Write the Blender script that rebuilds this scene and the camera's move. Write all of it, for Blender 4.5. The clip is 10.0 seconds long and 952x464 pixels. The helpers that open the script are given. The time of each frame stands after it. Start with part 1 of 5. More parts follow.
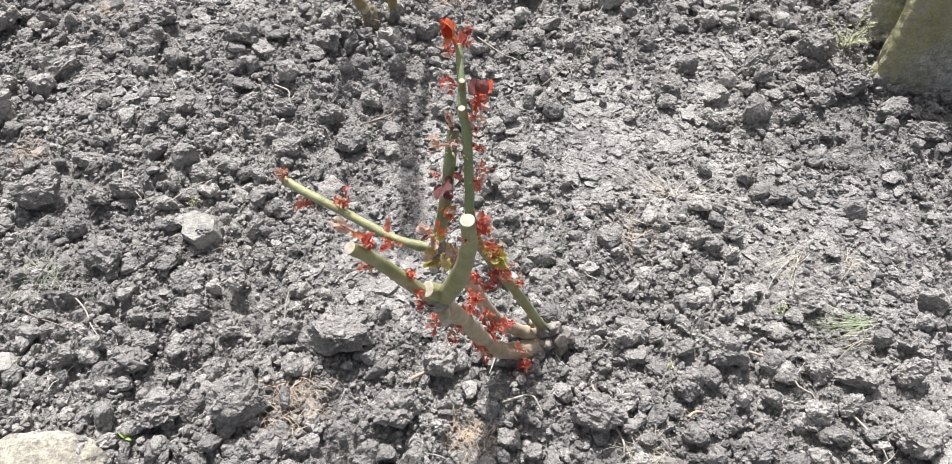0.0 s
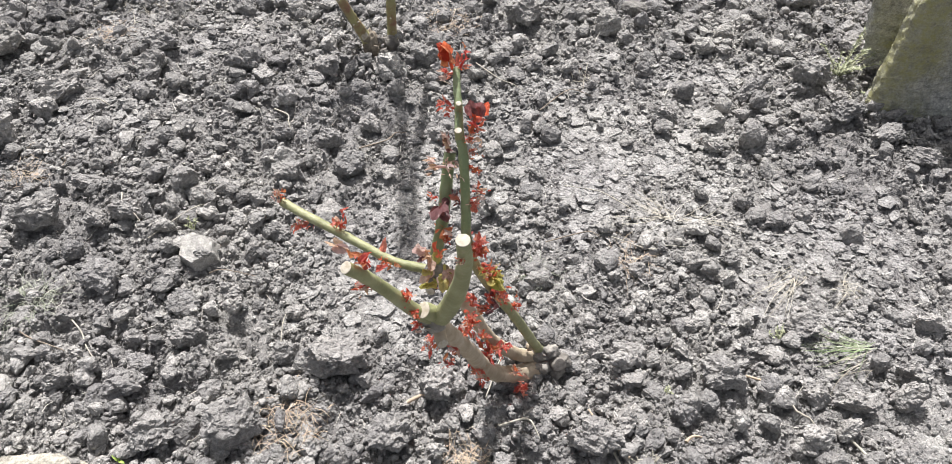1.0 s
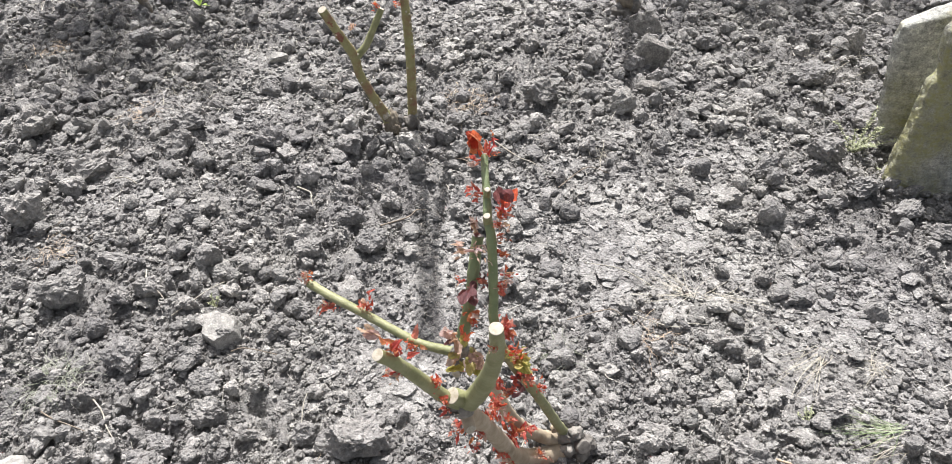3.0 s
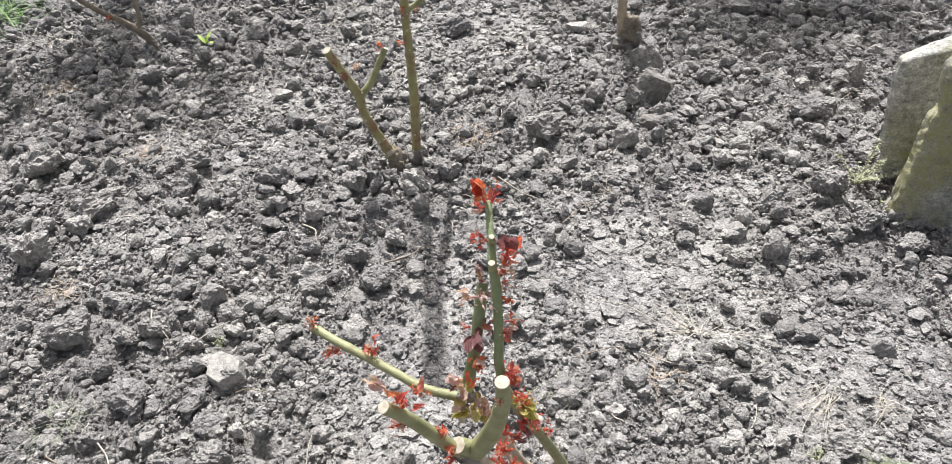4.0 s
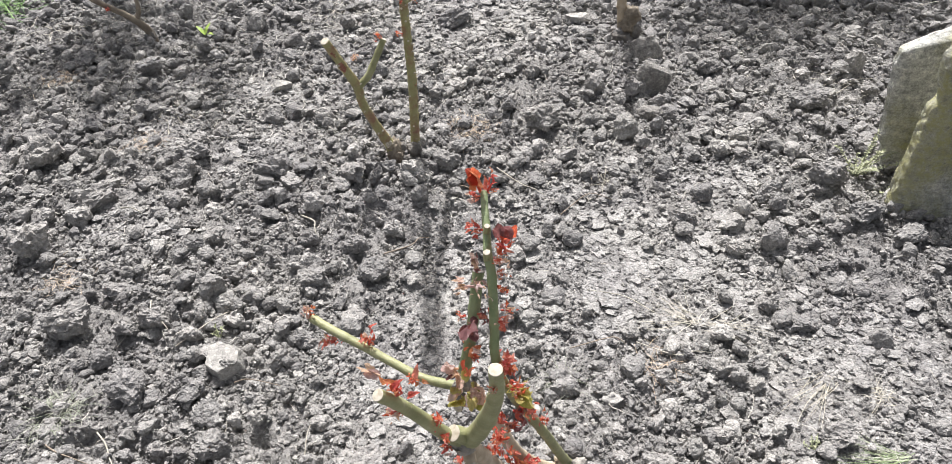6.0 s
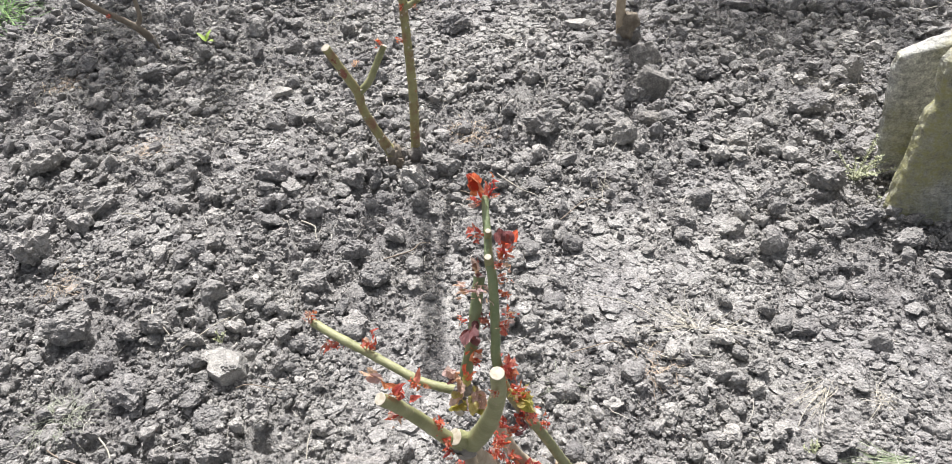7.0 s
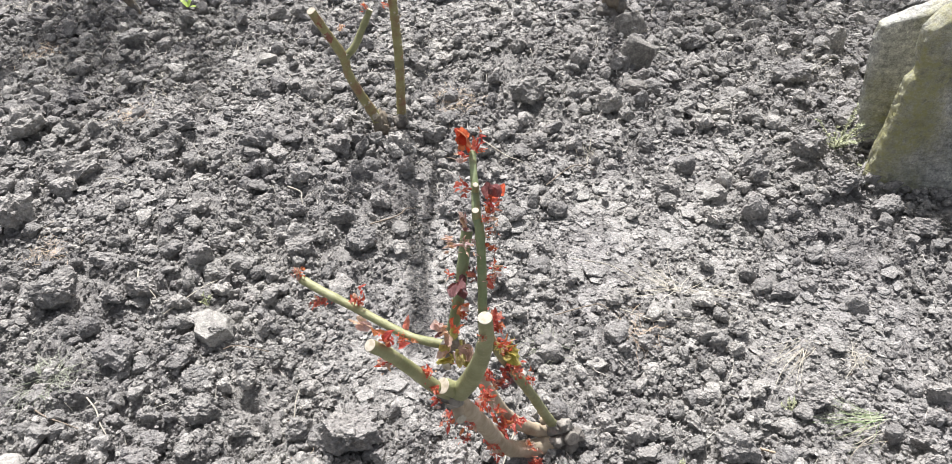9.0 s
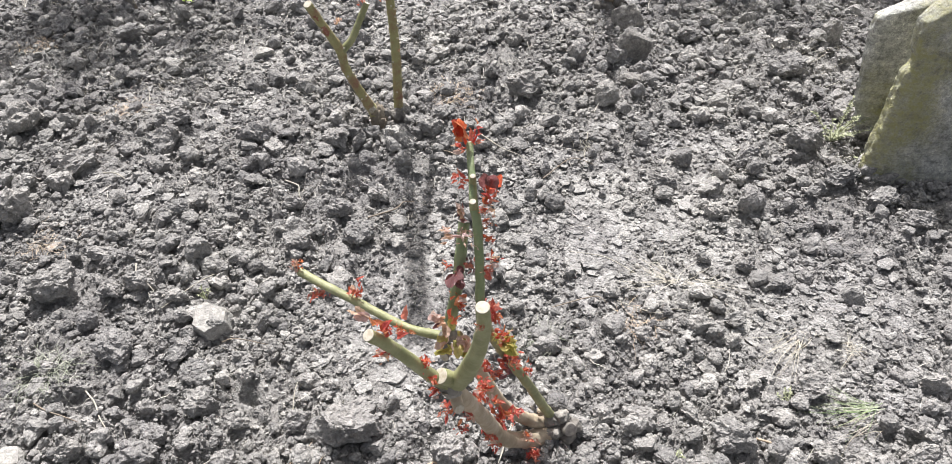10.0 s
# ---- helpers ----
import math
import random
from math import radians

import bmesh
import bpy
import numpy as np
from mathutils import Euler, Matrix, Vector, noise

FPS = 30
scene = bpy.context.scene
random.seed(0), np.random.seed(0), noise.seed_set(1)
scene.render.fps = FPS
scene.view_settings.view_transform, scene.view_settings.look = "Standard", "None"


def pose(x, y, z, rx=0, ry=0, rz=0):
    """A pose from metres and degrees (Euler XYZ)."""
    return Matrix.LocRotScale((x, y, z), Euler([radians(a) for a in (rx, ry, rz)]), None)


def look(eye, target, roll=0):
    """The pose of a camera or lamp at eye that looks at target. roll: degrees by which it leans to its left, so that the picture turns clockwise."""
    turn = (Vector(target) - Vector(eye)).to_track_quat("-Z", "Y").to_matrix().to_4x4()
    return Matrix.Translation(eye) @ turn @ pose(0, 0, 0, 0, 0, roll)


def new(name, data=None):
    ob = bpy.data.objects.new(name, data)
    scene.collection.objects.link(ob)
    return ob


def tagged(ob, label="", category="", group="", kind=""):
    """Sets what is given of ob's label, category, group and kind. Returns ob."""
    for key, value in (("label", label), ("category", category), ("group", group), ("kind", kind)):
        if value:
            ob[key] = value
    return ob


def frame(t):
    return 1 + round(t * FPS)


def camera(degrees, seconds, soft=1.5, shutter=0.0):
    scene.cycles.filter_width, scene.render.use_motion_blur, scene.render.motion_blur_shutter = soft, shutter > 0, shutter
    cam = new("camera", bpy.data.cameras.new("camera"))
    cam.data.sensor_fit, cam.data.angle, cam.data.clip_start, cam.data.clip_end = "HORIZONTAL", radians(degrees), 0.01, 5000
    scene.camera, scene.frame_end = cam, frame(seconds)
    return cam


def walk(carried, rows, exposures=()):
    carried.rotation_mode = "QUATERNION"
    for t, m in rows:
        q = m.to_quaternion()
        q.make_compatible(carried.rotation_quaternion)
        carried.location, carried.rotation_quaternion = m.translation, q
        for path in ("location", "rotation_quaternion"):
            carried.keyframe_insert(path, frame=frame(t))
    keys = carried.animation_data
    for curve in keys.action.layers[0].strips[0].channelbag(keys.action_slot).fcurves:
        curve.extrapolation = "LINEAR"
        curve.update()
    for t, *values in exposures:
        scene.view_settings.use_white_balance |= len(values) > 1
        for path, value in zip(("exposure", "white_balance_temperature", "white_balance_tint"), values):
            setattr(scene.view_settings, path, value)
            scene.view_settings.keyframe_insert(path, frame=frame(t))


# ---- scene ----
cam = camera(66.4, 10.0, 0.8)
PATH = [
    (0, (0.013, 0.054, 1.067), (0.005, 1.372, -0.437), -0.3),
    (0.5, (0.022, 0.05, 1.062), (0.026, 1.388, -0.425), -0.2),
    (1, (0.016, 0.048, 1.066), (0.011, 1.419, -0.391), 0.0),
    (1.5, (0.006, 0.04, 1.076), (-0.004, 1.448, -0.345), 0.2),
    (2, (0.002, 0.038, 1.071), (-0.012, 1.457, -0.338), 0.0),
    (2.5, (0.002, 0.042, 1.076), (-0.022, 1.498, -0.296), -0.5),
    (3, (-0.003, 0.055, 1.083), (-0.04, 1.557, -0.237), -0.9),
    (3.2, (-0.007, 0.057, 1.087), (-0.047, 1.573, -0.217), -1.2),
    (4.5, (-0.002, 0.073, 1.107), (-0.05, 1.626, -0.152), -1.6),
    (5, (-0.002, 0.068, 1.105), (-0.048, 1.607, -0.17), -1.4),
    (5.5, (0.004, 0.066, 1.1), (-0.046, 1.598, -0.185), -1.6),
    (7, (0.002, 0.06, 1.104), (-0.049, 1.605, -0.165), -1.8),
    (7.5, (0.003, 0.055, 1.101), (-0.038, 1.584, -0.187), -1.9),
    (8, (0.003, 0.046, 1.1), (-0.025, 1.564, -0.202), -1.3),
    (8.5, (-0.002, 0.043, 1.095), (-0.023, 1.554, -0.215), -0.5),
    (9, (-0.002, 0.034, 1.091), (-0.01, 1.538, -0.227), -0.6),
    (9.5, (0.001, 0.031, 1.087), (0.003, 1.532, -0.235), -0.7),
    (10, (-0.002, 0.028, 1.09), (-0.003, 1.523, -0.238), -0.6),
]
walk(cam, [(t, look(eye, target, roll)) for t, eye, target, roll in PATH], [(0, 0.54), (1.5, 0.54), (3.2, 0.58), (10, 0.61)])
# ---------- light ----------
SUN_AZ, SUN_EL = -9.0, 60.0        # degrees: azimuth from +y towards +x, height
world = bpy.data.worlds.new("sky")
scene.world = world
world.use_nodes = True
wn = world.node_tree.nodes
sky = wn.new("ShaderNodeTexSky")
sky.sky_type, sky.sun_disc = "NISHITA", False
sky.sun_elevation, sky.sun_rotation = radians(SUN_EL), radians(SUN_AZ)
sky.dust_density, sky.ozone_density = 6.0, 0.6
wn["Background"].inputs["Strength"].default_value = 0.103
haze = wn.new("ShaderNodeHueSaturation")
haze.inputs["Saturation"].default_value = 0.45
world.node_tree.links.new(sky.outputs[0], haze.inputs["Color"])
world.node_tree.links.new(haze.outputs[0], wn["Background"].inputs["Color"])
sun_way = Vector((math.sin(radians(SUN_AZ)) * math.cos(radians(SUN_EL)), math.cos(radians(SUN_AZ)) * math.cos(radians(SUN_EL)), math.sin(radians(SUN_EL))))
sun = new("sun", bpy.data.lights.new("sun", "SUN"))
sun.data.energy, sun.data.angle, sun.data.color = 4.5, radians(0.8), (1.0, 0.985, 0.995)
sun.matrix_world = look(sun_way * 20, (0, 0, 0))

# ---------- materials ----------


def material(name):
    m = bpy.data.materials.new(name)
    m.use_nodes = True
    t = m.node_tree
    return m, t, t.nodes["Principled BSDF"], t.nodes["Material Output"]


def node(t, kind, **values):
    n = t.nodes.new(kind)
    for k, v in values.items():
        n.inputs[k.replace("_", " ")].default_value = v
    return n


def noise_node(t, scale, detail=6.0, rough=0.6, where=None):
    n = node(t, "ShaderNodeTexNoise", Scale=scale, Detail=detail, Roughness=rough)
    if where is not None:
        t.links.new(where, n.inputs["Vector"])
    return n


def ramp(t, fac, stops):
    r = t.nodes.new("ShaderNodeValToRGB")
    el = r.color_ramp.elements
    while len(el) < len(stops):
        el.new(0.5)
    for e, (p, c) in zip(el, stops):
        e.position, e.color = p, (*c, 1)
    t.links.new(fac, r.inputs[0])
    return r.outputs[0]


def mix(t, fac, a, b, blend="MIX"):
    n = t.nodes.new("ShaderNodeMix")
    n.data_type, n.blend_type = "RGBA", blend
    for sock, v in ((n.inputs[0], fac), (n.inputs[6], a), (n.inputs[7], b)):
        if hasattr(v, "links"):
            t.links.new(v, sock)
        else:
            sock.default_value = v if isinstance(v, float) else (*v, 1)
    return n.outputs[2]


def bump(t, bsdf, height, distance, strength=1.0, below=None):
    n = node(t, "ShaderNodeBump", Strength=strength, Distance=distance)
    t.links.new(height, n.inputs["Height"])
    if below is not None:
        t.links.new(below, n.inputs["Normal"])
    t.links.new(n.outputs[0], bsdf.inputs["Normal"])
    return n.outputs[0]


def soil_material(name, dark, mid, pale, per_piece, cracks=False, relief=1.0):
    """Dry crumbly soil: crumbs of two sizes stuck together, each of its own grey, with fine grain."""
    m, t, b, _ = material(name)
    co = t.nodes.new("ShaderNodeNewGeometry")
    where = co.outputs["Position"]
    big = noise_node(t, 3.1, 4, 0.6, where)
    fine = noise_node(t, 55, 8, 0.7, where)
    col = ramp(t, fine.outputs[0], [(0.3, dark), (0.5, mid), (0.7, pale)])
    tint = ramp(t, big.outputs[0], [(0.35, (0.88, 0.865, 0.865)), (0.65, (1.08, 1.065, 1.03))])
    col = mix(t, 1.0, col, tint, "MULTIPLY")
    warp = noise_node(t, 85, 3, 0.6, where)
    wobble = t.nodes.new("ShaderNodeVectorMath")
    wobble.operation = "MULTIPLY_ADD"
    t.links.new(warp.outputs[1], wobble.inputs[0])
    wobble.inputs[1].default_value = (0.011, 0.011, 0.011)
    t.links.new(where, wobble.inputs[2])
    crumbs = []
    for scale in (64.0, 165.0):
        vo = t.nodes.new("ShaderNodeTexVoronoi")
        vo.inputs["Scale"].default_value = scale
        t.links.new(wobble.outputs[0], vo.inputs["Vector"])
        crumbs.append(vo)
    col = mix(t, 1.0, col, ramp(t, crumbs[0].outputs["Color"], [(0.25, (0.93, 0.93, 0.93)), (0.5, (1.0, 1.0, 1.0)), (0.75, (1.07, 1.07, 1.065))]), "MULTIPLY")
    col = mix(t, 1.0, col, ramp(t, crumbs[1].outputs["Color"], [(0.22, (0.86, 0.86, 0.86)), (0.5, (1.0, 1.0, 1.0)), (0.78, (1.14, 1.14, 1.135))]), "MULTIPLY")
    grain = noise_node(t, 420, 4, 0.75, where)
    col = mix(t, 1.0, col, ramp(t, grain.outputs[0], [(0.28, (0.72, 0.72, 0.72)), (0.5, (0.98, 0.98, 0.98)), (0.7, (1.28, 1.28, 1.275))]), "MULTIPLY")
    if per_piece == "island":
        v = ramp(t, co.outputs["Random Per Island"], [(0.0, (0.7, 0.7, 0.71)), (0.6, (0.98, 0.98, 0.97)), (0.92, (1.2, 1.195, 1.18)), (1.0, (1.42, 1.41, 1.39))])
        col = mix(t, 1.0, col, v, "MULTIPLY")
    elif per_piece == "object":
        info = t.nodes.new("ShaderNodeObjectInfo")
        v = ramp(t, info.outputs["Random"], [(0.0, (0.8, 0.8, 0.81)), (0.6, (1.0, 0.99, 0.98)), (1.0, (1.25, 1.24, 1.22))])
        col = mix(t, 1.0, col, v, "MULTIPLY")
    t.links.new(col, b.inputs["Base Color"])
    b.inputs["Roughness"].default_value = 0.95
    b.inputs["Specular IOR Level"].default_value = 0.2
    n = bump(t, b, noise_node(t, 48, 5, 0.65, where).outputs[0], 0.0032)
    n = bump(t, b, ramp(t, crumbs[0].outputs["Distance"], [(0.1, (1, 1, 1)), (0.8, (0, 0, 0))]), 0.0034 * relief, below=n)
    n = bump(t, b, ramp(t, crumbs[1].outputs["Distance"], [(0.1, (1, 1, 1)), (0.8, (0, 0, 0))]), 0.0024 * relief, below=n)
    n = bump(t, b, noise_node(t, 480, 3, 0.6, where).outputs[0], 0.0014, below=n)
    if cracks:
        shift = t.nodes.new("ShaderNodeVectorMath")
        shift.operation = "MULTIPLY_ADD"
        t.links.new(noise_node(t, 12, 5, 0.7, where).outputs[1], shift.inputs[0])
        shift.inputs[1].default_value = (0.09, 0.09, 0.09)
        t.links.new(where, shift.inputs[2])
        vo = t.nodes.new("ShaderNodeTexVoronoi")
        vo.feature = "DISTANCE_TO_EDGE"
        vo.inputs["Scale"].default_value = 19.0
        t.links.new(shift.outputs[0], vo.inputs["Vector"])
        bump(t, b, ramp(t, vo.outputs["Distance"], [(0.0, (0, 0, 0)), (0.04, (1, 1, 1))]), 0.0028, below=n)
    return m


# dry clods are paler; the darker ground colour also puts in shade between them
SOIL = soil_material("dry_soil", (0.19, 0.185, 0.18), (0.247, 0.241, 0.235), (0.315, 0.309, 0.301), "", True)
CLOD = soil_material("soil_clod", (0.245, 0.24, 0.233), (0.31, 0.304, 0.296), (0.38, 0.373, 0.364), "object")
CRUMB = soil_material("soil_crumb", (0.228, 0.223, 0.217), (0.29, 0.284, 0.277), (0.36, 0.354, 0.345), "island")
CRUST = soil_material("dry_soil_crust", (0.275, 0.27, 0.262), (0.335, 0.329, 0.32), (0.4, 0.393, 0.382), "")
PALE = soil_material("pale_clod", (0.33, 0.322, 0.306), (0.375, 0.366, 0.348), (0.42, 0.41, 0.39), "", False, 0.35)


def stone_material(name, base, stain, moss, moss_level, beds=0.0):
    """Weathered stone with blotches, specks and moss; beds gives the depth of thin sideways layers."""
    m, t, b, _ = material(name)
    where = t.nodes.new("ShaderNodeNewGeometry").outputs["Position"]
    n1 = noise_node(t, 14, 8, 0.7, where)
    n2 = noise_node(t, 70, 6, 0.7, where)
    shift = t.nodes.new("ShaderNodeMapping")
    shift.inputs["Location"].default_value = (0.37, 0.2, 0.21)
    t.links.new(where, shift.inputs["Vector"])
    n3 = noise_node(t, 4.6, 7, 0.68, shift.outputs[0])
    layer = t.nodes.new("ShaderNodeMapping")
    layer.inputs["Scale"].default_value = (0.22, 0.22, 1.0)
    layer.inputs["Rotation"].default_value = (0.0, 0.18, 0.0)
    t.links.new(where, layer.inputs["Vector"])
    n4 = noise_node(t, 75, 7, 0.7, layer.outputs[0])
    col = ramp(t, n1.outputs[0], [(0.3, stain), (0.52, base), (0.72, tuple(min(1, c * 1.4) for c in base))])
    col = mix(t, 0.9, col, ramp(t, n2.outputs[0], [(0.35, (0.55, 0.55, 0.55)), (0.52, (1.0, 1.0, 1.0)), (0.66, (1.35, 1.35, 1.3))]), "MULTIPLY")
    speck = noise_node(t, 210, 4, 0.7, where)
    col = mix(t, 0.8, col, ramp(t, speck.outputs[0], [(0.35, (0.6, 0.6, 0.6)), (0.65, (1.35, 1.35, 1.35))]), "MULTIPLY")
    if beds:
        col = mix(t, 0.55, col, ramp(t, n4.outputs[0], [(0.36, (0.6, 0.6, 0.58)), (0.5, (1.0, 1.0, 1.0)), (0.64, (1.25, 1.25, 1.25))]), "MULTIPLY")
    where_moss = ramp(t, n3.outputs[0], [(moss_level, (0, 0, 0)), (moss_level + 0.18, (1, 1, 1))])
    thin = t.nodes.new("ShaderNodeMath")
    thin.operation = "MULTIPLY"
    t.links.new(where_moss, thin.inputs[0])
    t.links.new(ramp(t, n2.outputs[0], [(0.35, (0.3, 0.3, 0.3)), (0.6, (0.9, 0.9, 0.9))]), thin.inputs[1])
    col = mix(t, thin.outputs[0], col, moss)
    t.links.new(col, b.inputs["Base Color"])
    b.inputs["Roughness"].default_value = 0.9
    n = bump(t, b, n1.outputs[0], 0.012)
    n = bump(t, b, n2.outputs[0], 0.006, below=n)
    if beds:
        bump(t, b, n4.outputs[0], beds, below=n)
    return m


SLAB = stone_material("weathered_slab_stone", (0.52, 0.515, 0.475), (0.3, 0.298, 0.27), (0.36, 0.34, 0.13), 0.4, 0.007)
YELLOW_STONE = stone_material("pale_field_stone", (0.4, 0.372, 0.31), (0.31, 0.288, 0.24), (0.3, 0.28, 0.21), 0.6)
BROWN_STONE = stone_material("smooth_brown_stone", (0.25, 0.236, 0.218), (0.2, 0.189, 0.176), (0.26, 0.24, 0.216), 0.6)


def bark_material(name, a, b_col, c, spots, rough=0.55):
    m, t, b, _ = material(name)
    where = t.nodes.new("ShaderNodeNewGeometry").outputs["Position"]
    n1 = noise_node(t, 28, 6, 0.6, where)
    n2 = noise_node(t, 170, 4, 0.6, where)
    col = ramp(t, n1.outputs[0], [(0.3, a), (0.52, b_col), (0.72, c)])
    col = mix(t, ramp(t, n2.outputs[0], [(0.6, (0, 0, 0)), (0.72, (0.7, 0.7, 0.7))]), col, spots)
    t.links.new(col, b.inputs["Base Color"])
    b.inputs["Roughness"].default_value = rough
    x = bump(t, b, n1.outputs[0], 0.003)
    bump(t, b, n2.outputs[0], 0.0008, below=x)
    return m


GREEN = bark_material("green_cane_bark", (0.15, 0.2, 0.09), (0.215, 0.265, 0.135), (0.28, 0.32, 0.18), (0.33, 0.32, 0.2))
OLIVE = bark_material("olive_cane_bark", (0.19, 0.2, 0.09), (0.275, 0.28, 0.14), (0.35, 0.35, 0.2), (0.38, 0.32, 0.23))
BROWNED = bark_material("olive_bark_with_brown_streaks", (0.24, 0.12, 0.075), (0.29, 0.27, 0.12), (0.36, 0.35, 0.17), (0.38, 0.35, 0.26))
WOODY = bark_material("old_woody_bark", (0.29, 0.225, 0.15), (0.42, 0.345, 0.25), (0.54, 0.46, 0.36), (0.31, 0.25, 0.18), 0.8)
BURL = bark_material("pale_grey_burl", (0.15, 0.14, 0.124), (0.27, 0.25, 0.222), (0.41, 0.385, 0.345), (0.12, 0.11, 0.095), 0.9)
SCAR = bark_material("red_brown_bark_scar", (0.16, 0.06, 0.04), (0.25, 0.1, 0.07), (0.33, 0.17, 0.12), (0.4, 0.3, 0.22), 0.8)
DARKWOOD = bark_material("dark_brown_bark", (0.13, 0.105, 0.08), (0.22, 0.185, 0.14), (0.31, 0.265, 0.2), (0.1, 0.085, 0.07), 0.85)
GREYWOOD = bark_material("grey_dead_wood", (0.11, 0.1, 0.09), (0.19, 0.175, 0.155), (0.29, 0.265, 0.24), (0.09, 0.08, 0.07), 0.9)


def cut_material(name, pale, ring):
    m, t, b, _ = material(name)
    where = t.nodes.new("ShaderNodeNewGeometry").outputs["Position"]
    n = noise_node(t, 150, 4, 0.6, where)
    t.links.new(ramp(t, n.outputs[0], [(0.35, ring), (0.55, pale)]), b.inputs["Base Color"])
    b.inputs["Roughness"].default_value = 0.8
    bump(t, b, n.outputs[0], 0.0008)
    return m


CUT = cut_material("fresh_pruning_cut", (0.5, 0.455, 0.37), (0.38, 0.33, 0.25))
OLD_CUT = cut_material("old_pruning_cut", (0.2, 0.18, 0.16), (0.11, 0.1, 0.09))


def leaf_material(name, colours, glow, rough=0.35):
    """A thin leaf: gloss on top, light coming through."""
    m, t, b, out = material(name)
    where = t.nodes.new("ShaderNodeTexCoord").outputs["Object"]
    info = t.nodes.new("ShaderNodeObjectInfo")
    col = ramp(t, info.outputs["Random"], [(i / max(1, len(colours) - 1), c) for i, c in enumerate(colours)])
    n = noise_node(t, 4.5, 5, 0.6, where)
    col = mix(t, 0.7, col, ramp(t, n.outputs[0], [(0.32, (0.55, 0.55, 0.55)), (0.6, (1.1, 1.1, 1.1))]), "MULTIPLY")
    t.links.new(col, b.inputs["Base Color"])
    b.inputs["Roughness"].default_value = rough
    wave = t.nodes.new("ShaderNodeTexWave")
    wave.inputs["Scale"].default_value = 3.0
    wave.inputs["Distortion"].default_value = 3.0
    t.links.new(where, wave.inputs["Vector"])
    bump(t, b, wave.outputs[1], 0.0006, 0.6)
    tr = t.nodes.new("ShaderNodeBsdfTranslucent")
    t.links.new(mix(t, 1.0, col, glow, "MULTIPLY"), tr.inputs["Color"])
    ms = t.nodes.new("ShaderNodeMixShader")
    ms.inputs[0].default_value = 0.52
    t.links.new(b.outputs[0], ms.inputs[1])
    t.links.new(tr.outputs[0], ms.inputs[2])
    t.links.new(ms.outputs[0], out.inputs["Surface"])
    return m


RED = leaf_material("young_red_leaf", [(0.53, 0.1, 0.09), (0.6, 0.16, 0.12), (0.66, 0.32, 0.24)], (1.3, 1.1, 1.0))
ORANGE = leaf_material("young_orange_leaf", [(0.5, 0.09, 0.06), (0.56, 0.15, 0.08), (0.58, 0.25, 0.13)], (1.3, 1.2, 1.0))
PURPLE = leaf_material("purple_bronze_leaf", [(0.17, 0.085, 0.09), (0.21, 0.095, 0.098), (0.29, 0.115, 0.1)], (1.1, 1.0, 1.0))
WITHERED = leaf_material("withered_pink_leaf", [(0.62, 0.5, 0.48), (0.64, 0.46, 0.32), (0.55, 0.4, 0.41)], (1.2, 1.1, 1.0), 0.6)
LIME = leaf_material("yellow_green_leaf", [(0.42, 0.4, 0.13), (0.52, 0.44, 0.18), (0.36, 0.38, 0.12)], (1.3, 1.3, 1.0))


def blade_material(name, a, b_col, c):
    m, t, b, out = material(name)
    geo = t.nodes.new("ShaderNodeNewGeometry")
    col = ramp(t, geo.outputs["Random Per Island"], [(0.0, a), (0.5, b_col), (1.0, c)])
    n = noise_node(t, 60, 4, 0.6, geo.outputs["Position"])
    col = mix(t, 0.6, col, ramp(t, n.outputs[0], [(0.35, (0.6, 0.6, 0.6)), (0.6, (1.1, 1.1, 1.1))]), "MULTIPLY")
    t.links.new(col, b.inputs["Base Color"])
    b.inputs["Roughness"].default_value = 0.6
    return m


STRAW = blade_material("dry_straw_blades", (0.3, 0.27, 0.21), (0.42, 0.39, 0.32), (0.55, 0.52, 0.45))
ROOTS = blade_material("bleached_roots", (0.36, 0.335, 0.29), (0.48, 0.455, 0.4), (0.6, 0.575, 0.52))
TAN = blade_material("tan_dry_roots", (0.33, 0.24, 0.17), (0.45, 0.35, 0.26), (0.5, 0.4, 0.27))
GREYGREEN = blade_material("grey_green_blades", (0.16, 0.18, 0.12), (0.25, 0.27, 0.2), (0.4, 0.4, 0.34))
HALFDRY = blade_material("half_bleached_blades", (0.14, 0.21, 0.08), (0.29, 0.33, 0.2), (0.48, 0.48, 0.41))
GRASS = blade_material("green_grass_blades", (0.06, 0.16, 0.03), (0.12, 0.25, 0.05), (0.22, 0.34, 0.11))
FEATHER = blade_material("pale_green_leaves", (0.25, 0.275, 0.15), (0.34, 0.36, 0.22), (0.45, 0.455, 0.32))
TWIG = blade_material("brown_twig", (0.15, 0.11, 0.08), (0.24, 0.19, 0.14), (0.38, 0.33, 0.27))
SPROUT = blade_material("fresh_green_sprout", (0.2, 0.32, 0.05), (0.28, 0.4, 0.07), (0.35, 0.45, 0.1))

# ---------- mesh helpers ----------
rng = np.random.default_rng(7)
PERM = np.concatenate([rng.permutation(256)] * 3)
GRAD = rng.normal(size=(256, 3))
GRAD /= np.linalg.norm(GRAD, axis=1)[:, None]


